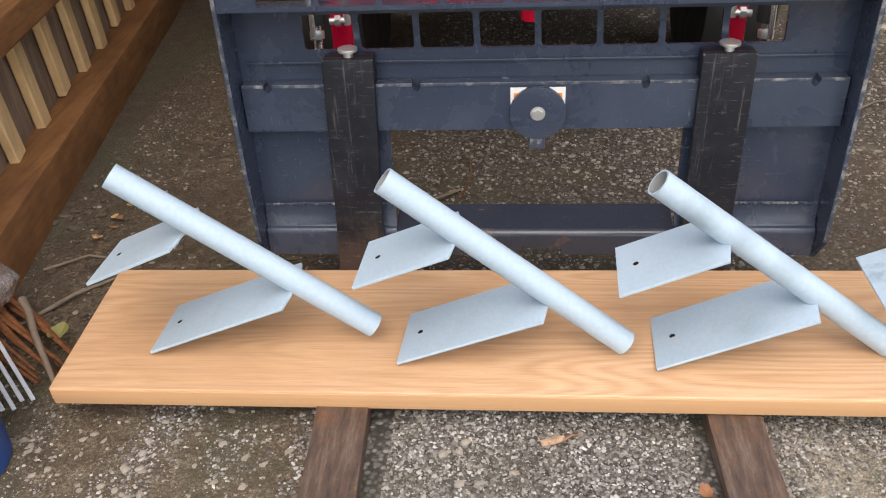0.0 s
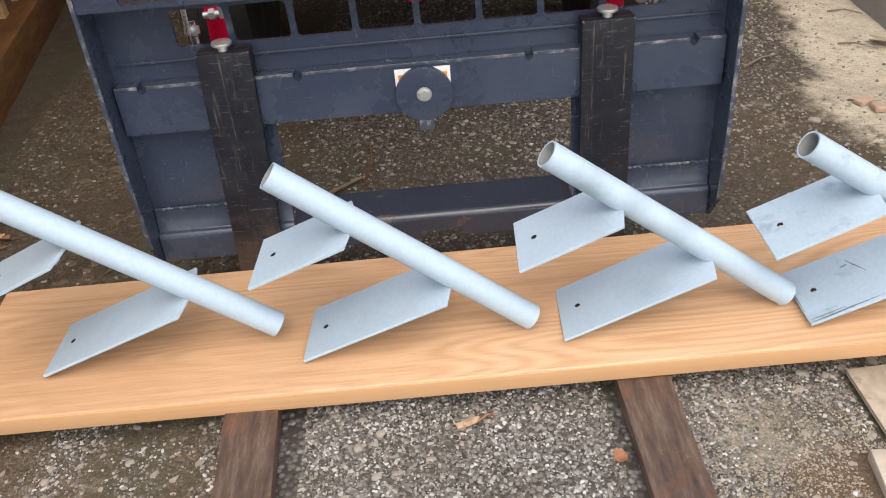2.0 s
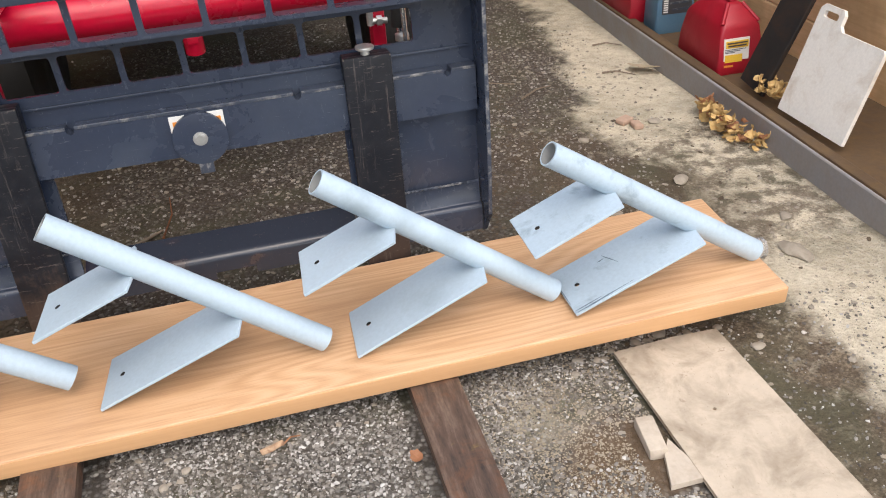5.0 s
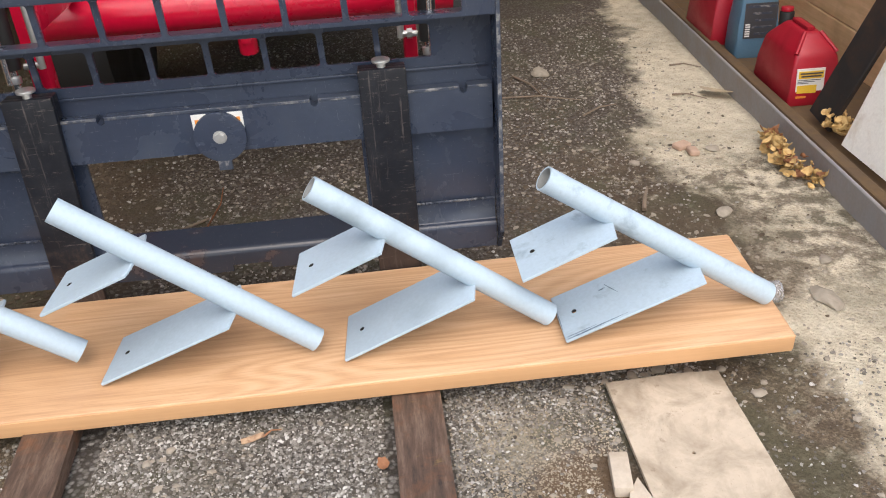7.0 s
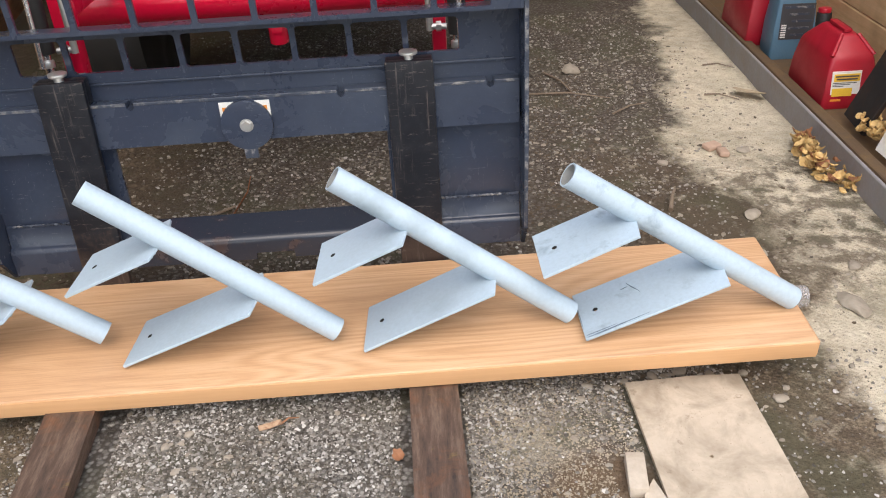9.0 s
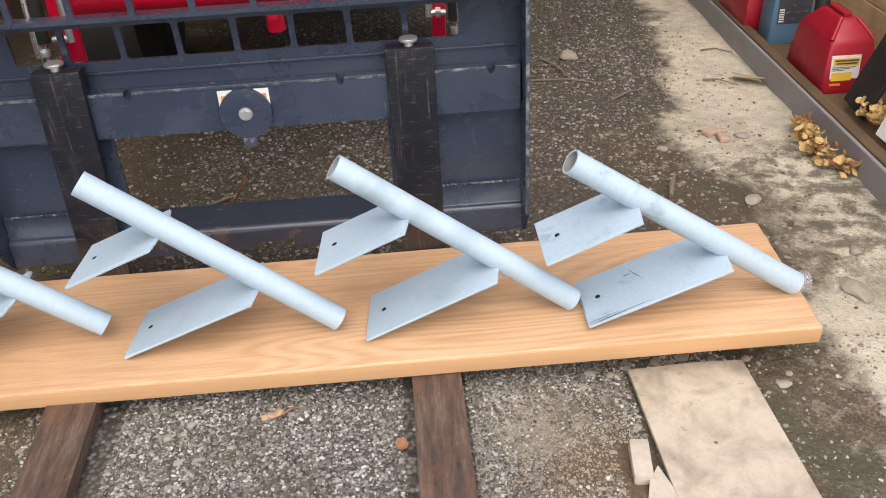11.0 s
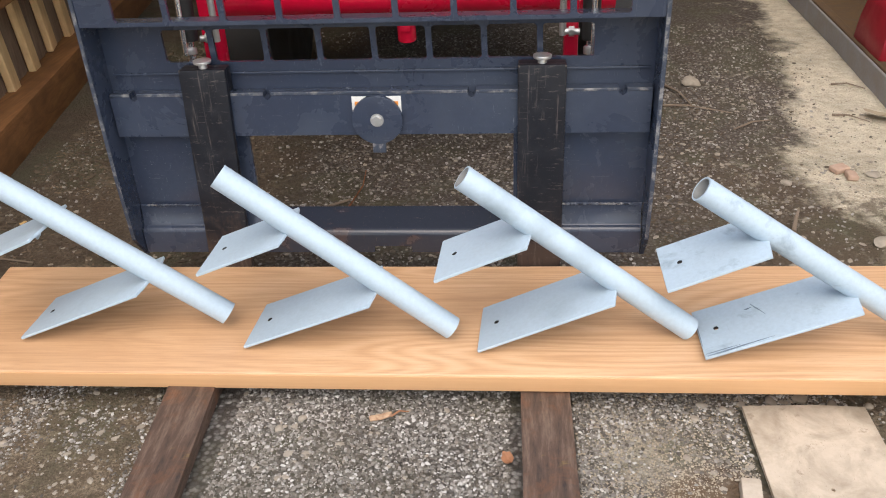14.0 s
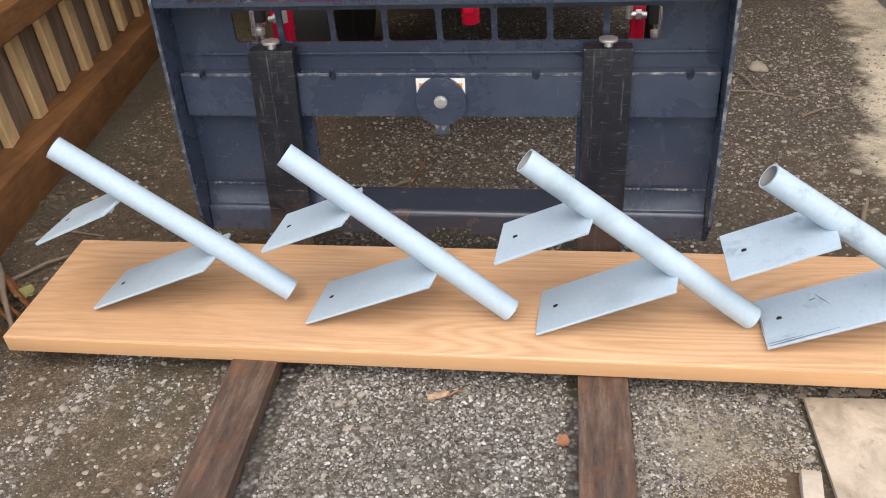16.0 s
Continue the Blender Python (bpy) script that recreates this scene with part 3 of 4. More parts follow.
fpart("upper_guard", upright(slab(outline2, holes2 + holes3, 0.008), 2.198), GREY_PAINT, fork)
for zz in (0.826,):
    fpart("guard_rail", block((X0 + 0.008, 2.180, zz - 0.012), (X1 - 0.008, 2.1975, zz + 0.012), 0.003), GREY_PAINT, fork, smooth=True)
# side cheeks
for x, s in ((X0, -1), (X1, 1)):
    pts = [(2.196, 0.97), (2.305, 0.97), (2.335, 0.7), (2.335, 0.20), (2.31, 0.178), (2.252, 0.178), (2.206, 0.24), (2.196, 0.40)]
    fpart("side_cheek", profile_x(pts, min(x, x + s * 0.009), max(x, x + s * 0.009)), GREY_PAINT, fork)
    fpart("cheek_edge", profile_x([(2.1945, 0.97), (2.1975, 0.97), (2.1975, 0.40), (2.2072, 0.243), (2.2042, 0.243), (2.1945, 0.40)], min(x, x + s * 0.009) + 0.001, max(x, x + s * 0.009) - 0.001), GREY_EDGE, fork, "scraped bare edge")
# hanging bar with the locating notches
bar_out = [(X0 + 0.004, 0.477), (X1 - 0.004, 0.477), (X1 - 0.004, 0.572)]
for nx in (1.296, 0.993, 0.570, 0.285):
    bar_out += [(nx + 0.008, 0.572), (nx + 0.007, 0.561), (nx, 0.556), (nx - 0.007, 0.561), (nx - 0.008, 0.572)]
bar_out.append((X0 + 0.004, 0.572))
hang = fpart("hanging_bar", upright(slab(bar_out, [], 0.027), 2.240), GREY_PAINT, fork, "slate bar with scraped top edge and notches")
seq = [X0 + 0.006, 0.277, 0.293, 0.562, 0.578, 0.985, 1.001, 1.288, 1.304, X1 - 0.006]
for a, b in zip(seq[::2], seq[1::2]):
    fpart("scraped_rim", block((a, 2.2388, 0.5665), (b, 2.2415, 0.5728), 0.0008, 1), GREY_EDGE, hang)
# bottom lip: folded sheet with a cut-out below
lip = [(2.268, 0.300), (2.264, 0.297), (2.2585, 0.252)] + [(2.259 - 0.014 * math.sin(radians(q)), 0.236 + 0.014 * math.cos(radians(q))) for q in range(10, 91, 16)] + [(2.245, 0.186), (2.252, 0.182), (2.255, 0.232), (2.265, 0.250), (2.273, 0.295)]
for a, b in ((X0 + 0.002, 0.508), (1.078, X1 - 0.002)):
    fpart("folded_lip", profile_x(lip, a, b), GREY_PAINT, fork, smooth=True)
    weld = fpart("lip_weld", join(*[rock((a + 0.02 + i * 0.009, 2.262, 0.300), (0.011, 0.007, 0.006), i + a, 0.3, 1) for i in range(int((b - a - 0.03) / 0.009))]), GREY_EDGE, fork, "whitish weld line", True)
    tagged(weld, kind="stuff")
def rolled(back):
    """The bar's section: a sloping top, a rounded fold, an upright front."""
    arc = [(2.261 - 0.016 * math.sin(radians(q)), 0.227 + 0.016 * math.cos(radians(q))) for q in range(0, 91, 15)]
    return [back, *arc, (2.245, 0.186), (2.252, 0.182), (2.256, 0.226), (2.263, 0.236), (back[0], back[1] - 0.008)]


for a, b, z in ((0.508, 0.765, 0), (0.765, 0.850, 0.016), (0.850, 1.078, 0)):
    pts = [(y, max(zz, 0.186 + z) if zz < 0.2 else zz) for y, zz in rolled((2.325, 0.262))]
    fpart("bottom_bar", profile_x(pts, a, b), GRIMY_REFLECTION, fork, "grimy bar, a dark reflection put in its colour, with a rubbed rounded edge", True)
# lock disc on the bar
fpart("lock_disc", rod((0.797, 2.2285, 0.513), (0.797, 2.2395, 0.513), 0.053, 40, bevel=0.002), GREY_PAINT, fork, smooth=True)
fpart("disc_tab", block((0.783, 2.229, 0.440), (0.811, 2.2375, 0.470), 0.002), GREY_EDGE, fork, smooth=True)
fpart("disc_bolt", join(rod((0.797, 2.2215, 0.514), (0.797, 2.229, 0.514), 0.011, 6, bevel=0.001), rod((0.797, 2.227, 0.514), (0.797, 2.2286, 0.514), 0.014, 20)), ZINC, fork, "bright bolt head")
for x0, x1, ox0, ox1 in ((0.746, 0.776, 0.752, 0.770), (0.818, 0.848, 0.824, 0.842)):
    card = fpart("decal", block((x0, 2.2386, 0.528), (x1, 2.2397, 0.562), 0.0), WHITE_LABEL, fork, "white and orange warning decal")
    fpart("decal_print", block((ox0, 2.2381, 0.529), (ox1, 2.2389, 0.551), 0.0), ORANGE_LABEL, card)


# ---- forks ----
def tine(x0, x1, b0, b1, lean):
    """The shank stands between x0 and x1 and its foot is lean aside; the blade's middle runs from b0 at the heel to b1 at the tip."""
    w = x1 - x0
    cx = (x0 + x1) / 2
    ob = thing("fork_tine", (cx, 2.25, 0.02), "black L-shaped pallet fork, its blade rusty brown", "fork", "forks of the frame")
    shank = block((x0, 2.2218, 0.085), (x1, 2.2390, 0.628), 0.004, 2)
    bmesh.ops.subdivide_edges(shank, edges=[e for e in shank.edges if e.calc_length() > 0.4], cuts=4)
    for f in shank.faces:
        if max(abs(c) for c in f.normal) < 0.95:
            f.material_index = 1
    shank = tipped(shank)
    for v in shank.verts:
        v.co.x += lean * max(0.0, 0.61 - v.co.z) / 0.55
    part("shank", join(shank, tipped(block((x0 + 0.001, 2.236, 0.575), (x1 - 0.001, 2.262, 0.627), 0.003))), (BLACK_PAINT, RUBBED), ob, "chipped black paint", True)
    n = 16
    bm = bmesh.new()
    rows = []
    for i in range(n + 1):
        f = i / n
        y = 2.335 - f * 1.15
        top, thick = 0.0735 + 0.02 * (y - 1.9), 0.044 - 0.032 * max(0, f - 0.2) / 0.8
        half = w / 2 * (1 if f < 0.9 else 1 - 0.5 * ((f - 0.9) / 0.1) ** 2)
        c = b0 + (b1 - b0) * f
        rows.append([bm.verts.new(p) for p in ((c - half, y, top - thick), (c + half, y, top - thick), (c + half, y, top), (c - half, y, top))])
    for p, q in zip(rows, rows[1:]):
        for k in range(4):
            bm.faces.new((p[k], p[(k + 1) % 4], q[(k + 1) % 4], q[k]))
    bm.faces.new(rows[0])
    bm.faces.new(rows[-1])
    long_edges = [e for e in bm.edges if abs(e.verts[0].co.y - e.verts[1].co.y) > 0.01]
    bmesh.ops.bevel(bm, geom=long_edges, offset=0.005, segments=2, affect="EDGES", profile=0.6)
    part("blade", bm, RUST, ob, "rusty brown blade", True)
    pin = part("lock_pin", tipped(rod((cx, 2.238, 0.60), (cx, 2.238, 0.638), 0.009, 16, bevel=0.001)), ZINC, ob, "zinc pull pin", True)
    part("pin_cap", tipped(rod((cx, 2.238, 0.6382), (cx, 2.238, 0.6445), 0.0185, 28, bevel=0.002)), ZINC, pin, smooth=True)
    return ob


tine(0.399, 0.496, 0.410, 0.460, -0.018)
tine(1.086, 1.182, 1.140, 1.148, 0.001)


# ---- loader behind the frame ----
loader = thing("skid_loader_arms", (0.80, 2.8, 0.0), "bright red loader arms with cross tube and hydraulic rods", "loader")
part("cross_tube", rod((0.27, 2.91, 0.602), (1.35, 2.91, 0.602), 0.055, 40), RED_PAINT, loader, smooth=True)
part("rear_tube", rod((0.27, 3.09, 0.724), (1.35, 3.09, 0.724), 0.048, 32), RED_PAINT, loader, smooth=True)
part("centre_lug", join(rod((0.789, 2.91, 0.57), (0.789, 2.925, 0.470), 0.026, 20), block((0.774, 2.89, 0.50), (0.804, 2.93, 0.57), 0.004)), RED_PAINT, loader, smooth=True)
for x, s, half, gap in ((0.372, 1, 0.021, 0.046), (1.214, -1, 0.016, 0.038)):
    part("arm", join(block((x - half, 2.53, 0.42), (x + half, 2.585, 0.98), 0.008), block((x - 0.02, 2.57, 0.66), (x + 0.02, 3.09, 0.82), 0.01)), RED_PAINT, loader, smooth=True)
    part("coupler", block((x - half, 2.3235, 0.40), (x + half, 2.531, 0.50), 0.004), BLACK_RUBBER_AND_SHADE, loader)
    xo = x - s * gap
    yo = 2.515 if s > 0 else 2.472
    cyl = part("hydraulic_cylinder", rod((xo, yo, 0.60), (xo, yo + 0.03, 1.02), 0.020, 28, bevel=0.003), BLACK_RUBBER_AND_SHADE, loader, "black cylinder with a bright rod", True)
    part("rod", join(rod((xo, yo - 0.015, 0.48), (xo, yo, 0.62), 0.0095, 20), rod((xo - s * 0.004, yo - 0.028, 0.575), (xo - s * 0.004, yo + 0.002, 0.98), 0.006, 16)), CHROME, cyl, smooth=True)
    part("collar", rod((xo, yo - 0.01, 0.571), (xo, yo - 0.008, 0.587), 0.016, 20, bevel=0.002), ZINC, cyl, smooth=True)
    part("grease_fitting", join(rod((x - s * 0.016, 2.508, 0.607), (x + s * 0.024, 2.508, 0.609), 0.0075, 12), rod((x + s * 0.022, 2.508, 0.600), (x + s * 0.022, 2.508, 0.78), 0.008, 12), rod((x - s * 0.004, 2.508, 0.608), (x + s * 0.008, 2.508, 0.608), 0.012, 6)), ZINC, loader, smooth=True)
body = thing("loader_chassis", (0.80, 4.0, 0.0), "dark loader chassis and tyres in shade", "loader")
part("chassis", block((0.28, 3.15, 0.52), (1.32, 5.0, 1.6), 0.04, 3), BLACK_RUBBER_AND_SHADE, body, smooth=True)
for x in (0.16, 1.44):
    part("tyre", rod((x - 0.11, 3.75, 0.36), (x + 0.11, 3.75, 0.36), 0.36, 40, bevel=0.04), BLACK_RUBBER_AND_SHADE, body, smooth=True)

# ---- fence ----
FENCE = Matrix.Translation((-0.475, 2.40, 0.0)) @ Euler((0, 0, radians(8.5))).to_matrix().to_4x4()
fence = thing("timber_fence", (-0.6, 3.2, 0.0), "fence of weathered boards and tan battens above a brown beam", "fence", kind="structure")
part("beam", turned(block((-0.145, -1.2, -0.02), (0.0, 3.6, 0.145), 0.010, 2), FENCE), BEAM_BROWN, fence, "dark brown squared beam", True)
for i in range(18):
    y = -0.55 + i * 0.228
    lean = Matrix.Translation((0, y, 0.13)) @ Euler((radians(9), 0, 0)).to_matrix().to_4x4()
    for k in (0, 1):
        part("board", turned(turned(block((-0.135, -0.112 + 0.114 * k, -0.01), (-0.113 - 0.006 * k, 0.0 + 0.114 * k, 2.3), 0.003, 1), lean), FENCE), OLD_BOARD, fence)
    part("batten", turned(turned(block((-0.1125, 0.016, 0.004 + 0.014 * math.sin(i * 2.3)), (-0.084, 0.082, 2.32), 0.004, 1), lean), FENCE), BATTEN, fence)
part("rail", turned(block((-0.064, -1.0, 0.46), (-0.010, 3.6, 0.545), 0.006, 2), FENCE), BEAM_BROWN, fence, "dark brown rail")


# ---- unseen roof and rear wall, added to block sky light from the back ----
tagged(part("ceiling_blocker", block((-3.0, 4.3, 2.75), (5.5, 8.2, 2.82), 0.0), OLD_BOARD), "unseen dark boarded roof added to block sky light over the machine", "roof", kind="structure")
tagged(part("ceiling_blocker_2", block((-3.0, 3.2, 2.75), (1.5, 4.295, 2.82), 0.0), OLD_BOARD), "unseen dark boarded roof added further forward to darken the ground by the loader", "roof", kind="structure")
tagged(part("wall_north_blocker", block((-3.0, 8.1, -0.05), (5.5, 8.2, 2.75), 0.0), OLD_BOARD), "unseen dark boarded rear wall added to keep light off the back", "wall", kind="structure")


# ---- kerb and wall by the cans ----
KERB = Matrix.Translation((2.366, 2.306, 0.0)) @ Euler((0, 0, radians(-2.0))).to_matrix().to_4x4()
kerb = thing("kerb", (2.42, 3.2, 0.0), "low grey steel-faced kerb with a mossy timber top", "kerb", kind="structure")
part("face", turned(block((0.0, -1.2, -0.03), (0.012, 3.4, 0.088), 0.003, 1), KERB), KERB_STEEL, kerb)
part("cap", turned(block((0.0125, -1.2, -0.02), (0.052, 3.4, 0.093), 0.006, 2), KERB), KERB_RUST, kerb)
part("sill_floor", turned(block((0.0525, -1.2, -0.03), (0.60, 3.4, 0.070), 0.0, 1), KERB), KERB_RUST, kerb)
wall = thing("wall_east", (2.8, 3.2, 0.0), "rough orange-brown boarded wall behind the kerb", "wall", kind="structure")
for i in range(5):
    part("plank", turned(block((0.400, -1.2, 0.05 + i * 0.165), (0.424, 3.4, 0.05 + i * 0.165 + 0.162), 0.004, 1), KERB), WALL_WOOD, wall)


# ---- things along the kerb ----
def can_body(sx, sy, shoulder, top, ridge=0.5):
    """Upright sides, then four sloping facets up to a flat ridge that runs along y."""
    bm = bmesh.new()
    rings = []
    for kx, ky, z in ((0.94, 0.96, 0.0), (1, 1, 0.02), (0.92, 0.94, shoulder * 0.5), (0.82, 0.86, shoulder), (0.34, ridge, top)):
        rings.append([bm.verts.new((px * kx * sx / 2, py * ky * sy / 2, z)) for px, py in ((-1, -1), (1, -1), (1, 1), (-1, 1))])
    for p, q in zip(rings, rings[1:]):
        for k in range(4):
            bm.faces.new((p[k], p[(k + 1) % 4], q[(k + 1) % 4], q[k]))
    bm.faces.new(rings[0][::-1])
    bm.faces.new(rings[-1])
    sharp = [e for e in bm.edges if abs(e.verts[0].co.z - e.verts[1].co.z) > 0.005 or e.verts[0].co.z > shoulder * 0.9]
    bmesh.ops.bevel(bm, geom=sharp, offset=0.013, segments=3, affect="EDGES", profile=0.5, clamp_overlap=True)
    return bm


def fuel_can(at, size, spin, label):
    """A boxy moulded can: sloping facets, a bar grip over a hollow, a screw cap at the far end."""
    sx, sy, sz = size
    ob = thing("fuel_can", at, label, "fuel can", "cans by the kerb")
    base = Matrix.Translation(at) @ Euler((0, 0, radians(spin))).to_matrix().to_4x4()
    body = can_body(sx, sy, sz * 0.70, sz * 0.95)
    part("body", turned(body, base), CAN_RED, ob, smooth=True)
    grip = join(block((-0.014, -sy * 0.20, sz * 0.955), (0.014, sy * 0.20, sz), 0.009, 2))
    part("grip", turned(grip, base), CAN_RED, ob, smooth=True)
    for k in (-1, 1):
        part("shoulder_rib", turned(rod((k * sx * 0.15, -sy * 0.24, sz * 0.945), (k * sx * 0.385, -sy * 0.405, sz * 0.715), 0.007, 12), base), CAN_RED, ob, smooth=True)
    neck = part("spout", turned(rod((-sx * 0.10, sy * 0.30, sz * 0.78), (-sx * 0.10, sy * 0.32, sz * 1.04), 0.024, 24, bevel=0.003), base), BLACK_RUBBER_AND_SHADE, ob, "black screw collar", True)
    part("cap", turned(rod((-sx * 0.10, sy * 0.32, sz * 1.04), (-sx * 0.10, sy * 0.325, sz * 1.11), 0.021, 24, bevel=0.005), base), CAN_RED, neck, "red cap", True)
    return ob, base


can, base = fuel_can((2.543, 3.262, 0.071), (0.172, 0.30, 0.235), -2, "boxy red plastic fuel can with a white and yellow label")
# the label lies on the sloping front of the can
front = base @ Matrix.Translation((0, -0.147, 0.012)) @ Euler((radians(-5.2), 0, 0)).to_matrix().to_4x4()
tag = part("label", turned(block((-0.062, -0.0022, 0.012), (0.030, 0.004, 0.112), 0.0), front), WHITE_LABEL, can, "white and yellow label")
part("label_band", turned(block((-0.056, -0.0036, 0.080), (0.026, -0.0024, 0.104), 0.0), front), YELLOW_LABEL, tag)
part("label_block", turned(block((-0.058, -0.0036, 0.032), (0.006, -0.0024, 0.058), 0.0), front), YELLOW_LABEL, tag)
for k, (x0, x1) in enumerate(((-0.052, 0.022), (-0.048, 0.018))):
    part("print_bar", turned(block((x0, -0.0048, 0.094 - k * 0.009), (x1, -0.0038, 0.099 - k * 0.009), 0.0), front), DARK_PRINT, tag)
for k in range(3):
    part("print_bar", turned(block((-0.058, -0.0036, 0.074 - k * 0.005), (0.018 - 0.02 * k, -0.0024, 0.076 - k * 0.005), 0.0), front), DARK_PRINT, tag)
part("label_stripe", turned(block((-0.060, -0.0036, 0.016), (-0.026, -0.0024, 0.023), 0.0), front), ORANGE_LABEL, tag)


def oil_jug(at, label):
    """A flat-sided jug with rounded shoulders, a hollow grip at one side and a screw cap."""
    ob = thing("oil_jug", at, label, "jug", "cans by the kerb")
    base = Matrix.Translation(at) @ Euler((0, 0, radians(-4))).to_matrix().to_4x4()
    part("body", turned(can_body(0.160, 0.125, 0.235, 0.30, 0.6), base), CAN_BLUE, ob, smooth=True)
    part("grip", turned(join(block((0.055, -0.014, 0.20), (0.085, 0.014, 0.315), 0.010, 2), block((-0.02, -0.014, 0.292), (0.085, 0.014, 0.32), 0.010, 2)), base), CAN_BLUE, ob, smooth=True)
    part("cap", turned(rod((-0.045, 0, 0.29), (-0.045, 0, 0.335), 0.026, 24, bevel=0.004), base), BLACK_RUBBER_AND_SHADE, ob, smooth=True)
    base = base @ Matrix.Translation((0.005, 0.0, 0.0)) @ Matrix.Translation((0, -0.0622, 0.02)) @ Euler((radians(-2.4), 0, 0)).to_matrix().to_4x4() @ Matrix.Translation((0, 0.0622, -0.02))
    tag = part("label", turned(block((-0.060, -0.0642, 0.075), (0.060, -0.0605, 0.205), 0.0), base), DARK_PRINT, ob, "black printed label")
    for k in range(6):
        part("barcode_line", turned(block((-0.055, -0.0654, 0.082 + k * 0.0085), (-0.037, -0.0644, 0.087 + k * 0.0085), 0.0), base), WHITE_LABEL, tag)
    for k, (x0, x1) in enumerate(((-0.02, 0.05), (-0.03, 0.045), (-0.02, 0.054), (-0.03, 0.04), (-0.05, 0.055))):
        part("print_bar", turned(block((x0, -0.0654, 0.088 + 0.025 * k), (x1, -0.0644, 0.096 + 0.025 * k), 0.0), base), GREY_EDGE, tag)
    return ob


oil_jug((2.556, 3.665, 0.071), "blue plastic oil jug with a black printed label")
fuel_can((2.548, 3.93, 0.071), (0.20, 0.32, 0.27), -2, "second red plastic fuel can behind the blue jug")

steel = thing("leaning_steel_post", (2.50, 2.97, 0.05), "dark rusty steel plate post leaning against the boards", "post")
part("plate", turned(block((-0.008, -0.062, 0.0), (0.008, 0.062, 0.75), 0.002, 1), Matrix.Translation((2.480, 2.945, 0.090)) @ Euler((radians(10), radians(17), radians(4))).to_matrix().to_4x4()), worn("dark_rusty_plate", (0.03, 0.027, 0.026), (0.13, 0.06, 0.03), 0.6, 0.3, 80, 7, 0.7), steel)


def cutting_board():
    ob = thing("cutting_board", (2.48, 2.64, 0.078), "scuffed white plastic cutting board leaning on edge", "cutting board")
    out = [(-0.15, 0.0), (0.15, 0.0), (0.15, 0.335), (0.135, 0.35), (0.055, 0.35), (0.045, 0.335), (0.045, 0.305), (0.03, 0.29), (-0.14, 0.29), (-0.15, 0.28)]
    hole = window_loop(0.065, 0.128, 0.312, 0.333, 0.009)
    bm = slab(out, [hole], 0.012)
    m = Matrix.Translation((2.453, 2.612, 0.094)) @ Euler((0, radians(18), 0)).to_matrix().to_4x4() @ Matrix(((0, 0, -1, 0), (1, 0, 0, 0), (0, 1, 0, 0), (0, 0, 0, 1)))
    part("panel", turned(bm, m @ Matrix.Scale(0.93, 4, (0, 1, 0))), PLASTIC_WHITE, ob)


cutting_board()

# ---- loose things on the ground ----
PLY_TURN = Matrix.Translation((1.655, 1.612, 0.021)) @ Euler((radians(0.4), radians(-0.4), radians(0.5))).to_matrix().to_4x4()
ply = thing("plywood_offcut", (1.655, 1.612, 0.01), "stained pale plywood offcut lying on the gravel", "plywood")
part("face_veneer", turned(slab([(-0.119, -0.34), (0.121, -0.33), (0.118, 0.312), (0.02, 0.318), (-0.118, 0.314)], [circle(-0.012, 0.095, 0.004, 8)], 0.0028), PLY_TURN), PLYWOOD, ply)
part("core_layer", turned(slab([(-0.1185, -0.34), (0.1205, -0.33), (0.1175, 0.311), (0.02, 0.317), (-0.1175, 0.313)], [circle(-0.012, 0.095, 0.0037, 8)], 0.0034), PLY_TURN @ Matrix.Translation((0, 0, -0.0028))), BARK_LAYER, ply, "darker glued core layer")
part("back_veneer", turned(slab([(-0.119, -0.34), (0.121, -0.33), (0.118, 0.312), (0.02, 0.318), (-0.118, 0.314)], [], 0.0028), PLY_TURN @ Matrix.Translation((0, 0, -0.0062))), PLYWOOD, ply)
blk = block((-0.019, -0.047, 0.0), (0.017, 0.043, 0.024), 0.005, 2)
for v in blk.verts:
    v.co += Vector([noise.noise(v.co * 40 + Vector((k, 0, 0))) * 0.003 for k in range(3)])
tagged(part("stone_block", turned(blk, Matrix.Translation((1.498, 1.683, 0.004)) @ Euler((0, 0, radians(-8))).to_matrix().to_4x4()), BRICK, smooth=True), "pale worn block beside the plywood", "block")
tagged(part("stone_slab", turned(slab([(-0.035, -0.06), (0.04, -0.06), (0.025, -0.01), (0.012, 0.045), (-0.012, 0.01)], [], 0.012), Matrix.Translation((1.512, 1.622, 0.019))), BRICK), "broken flat pale stone under the plywood edge", "stone")


def leaf(name, at, size, seed, material, label, curl=0.35, tumble=0.25):
    """A dry curled leaf with a pointed outline."""
    rng = random.Random(seed)
    bm = bmesh.new()
    rows = []
    for i in range(8):
        f = i / 7
        half = size * 0.38 * math.sin(math.pi * min(0.97, f * 0.95 + 0.04)) ** 0.8 * rng.uniform(0.75, 1.15)
        rise = curl * size * (f - 0.45) ** 2 * 1.6
        rows.append([bm.verts.new(((f - 0.5) * size, k * half, rise + abs(k) * half * curl * rng.uniform(0.4, 1.1))) for k in (-1, -0.5, 0, 0.5, 1)])
    for p, q in zip(rows, rows[1:]):
        for k in range(4):
            bm.faces.new((p[k], p[k + 1], q[k + 1], q[k]))
    ext = bmesh.ops.extrude_face_region(bm, geom=bm.faces[:])
    bmesh.ops.translate(bm, verts=[g for g in ext["geom"] if isinstance(g, bmesh.types.BMVert)], vec=(0, 0, -0.0006))
    m = Matrix.Translation(at) @ Euler((rng.uniform(-tumble, tumble), rng.uniform(-tumble, tumble), rng.uniform(0, 6.3))).to_matrix().to_4x4()
    return bm, m


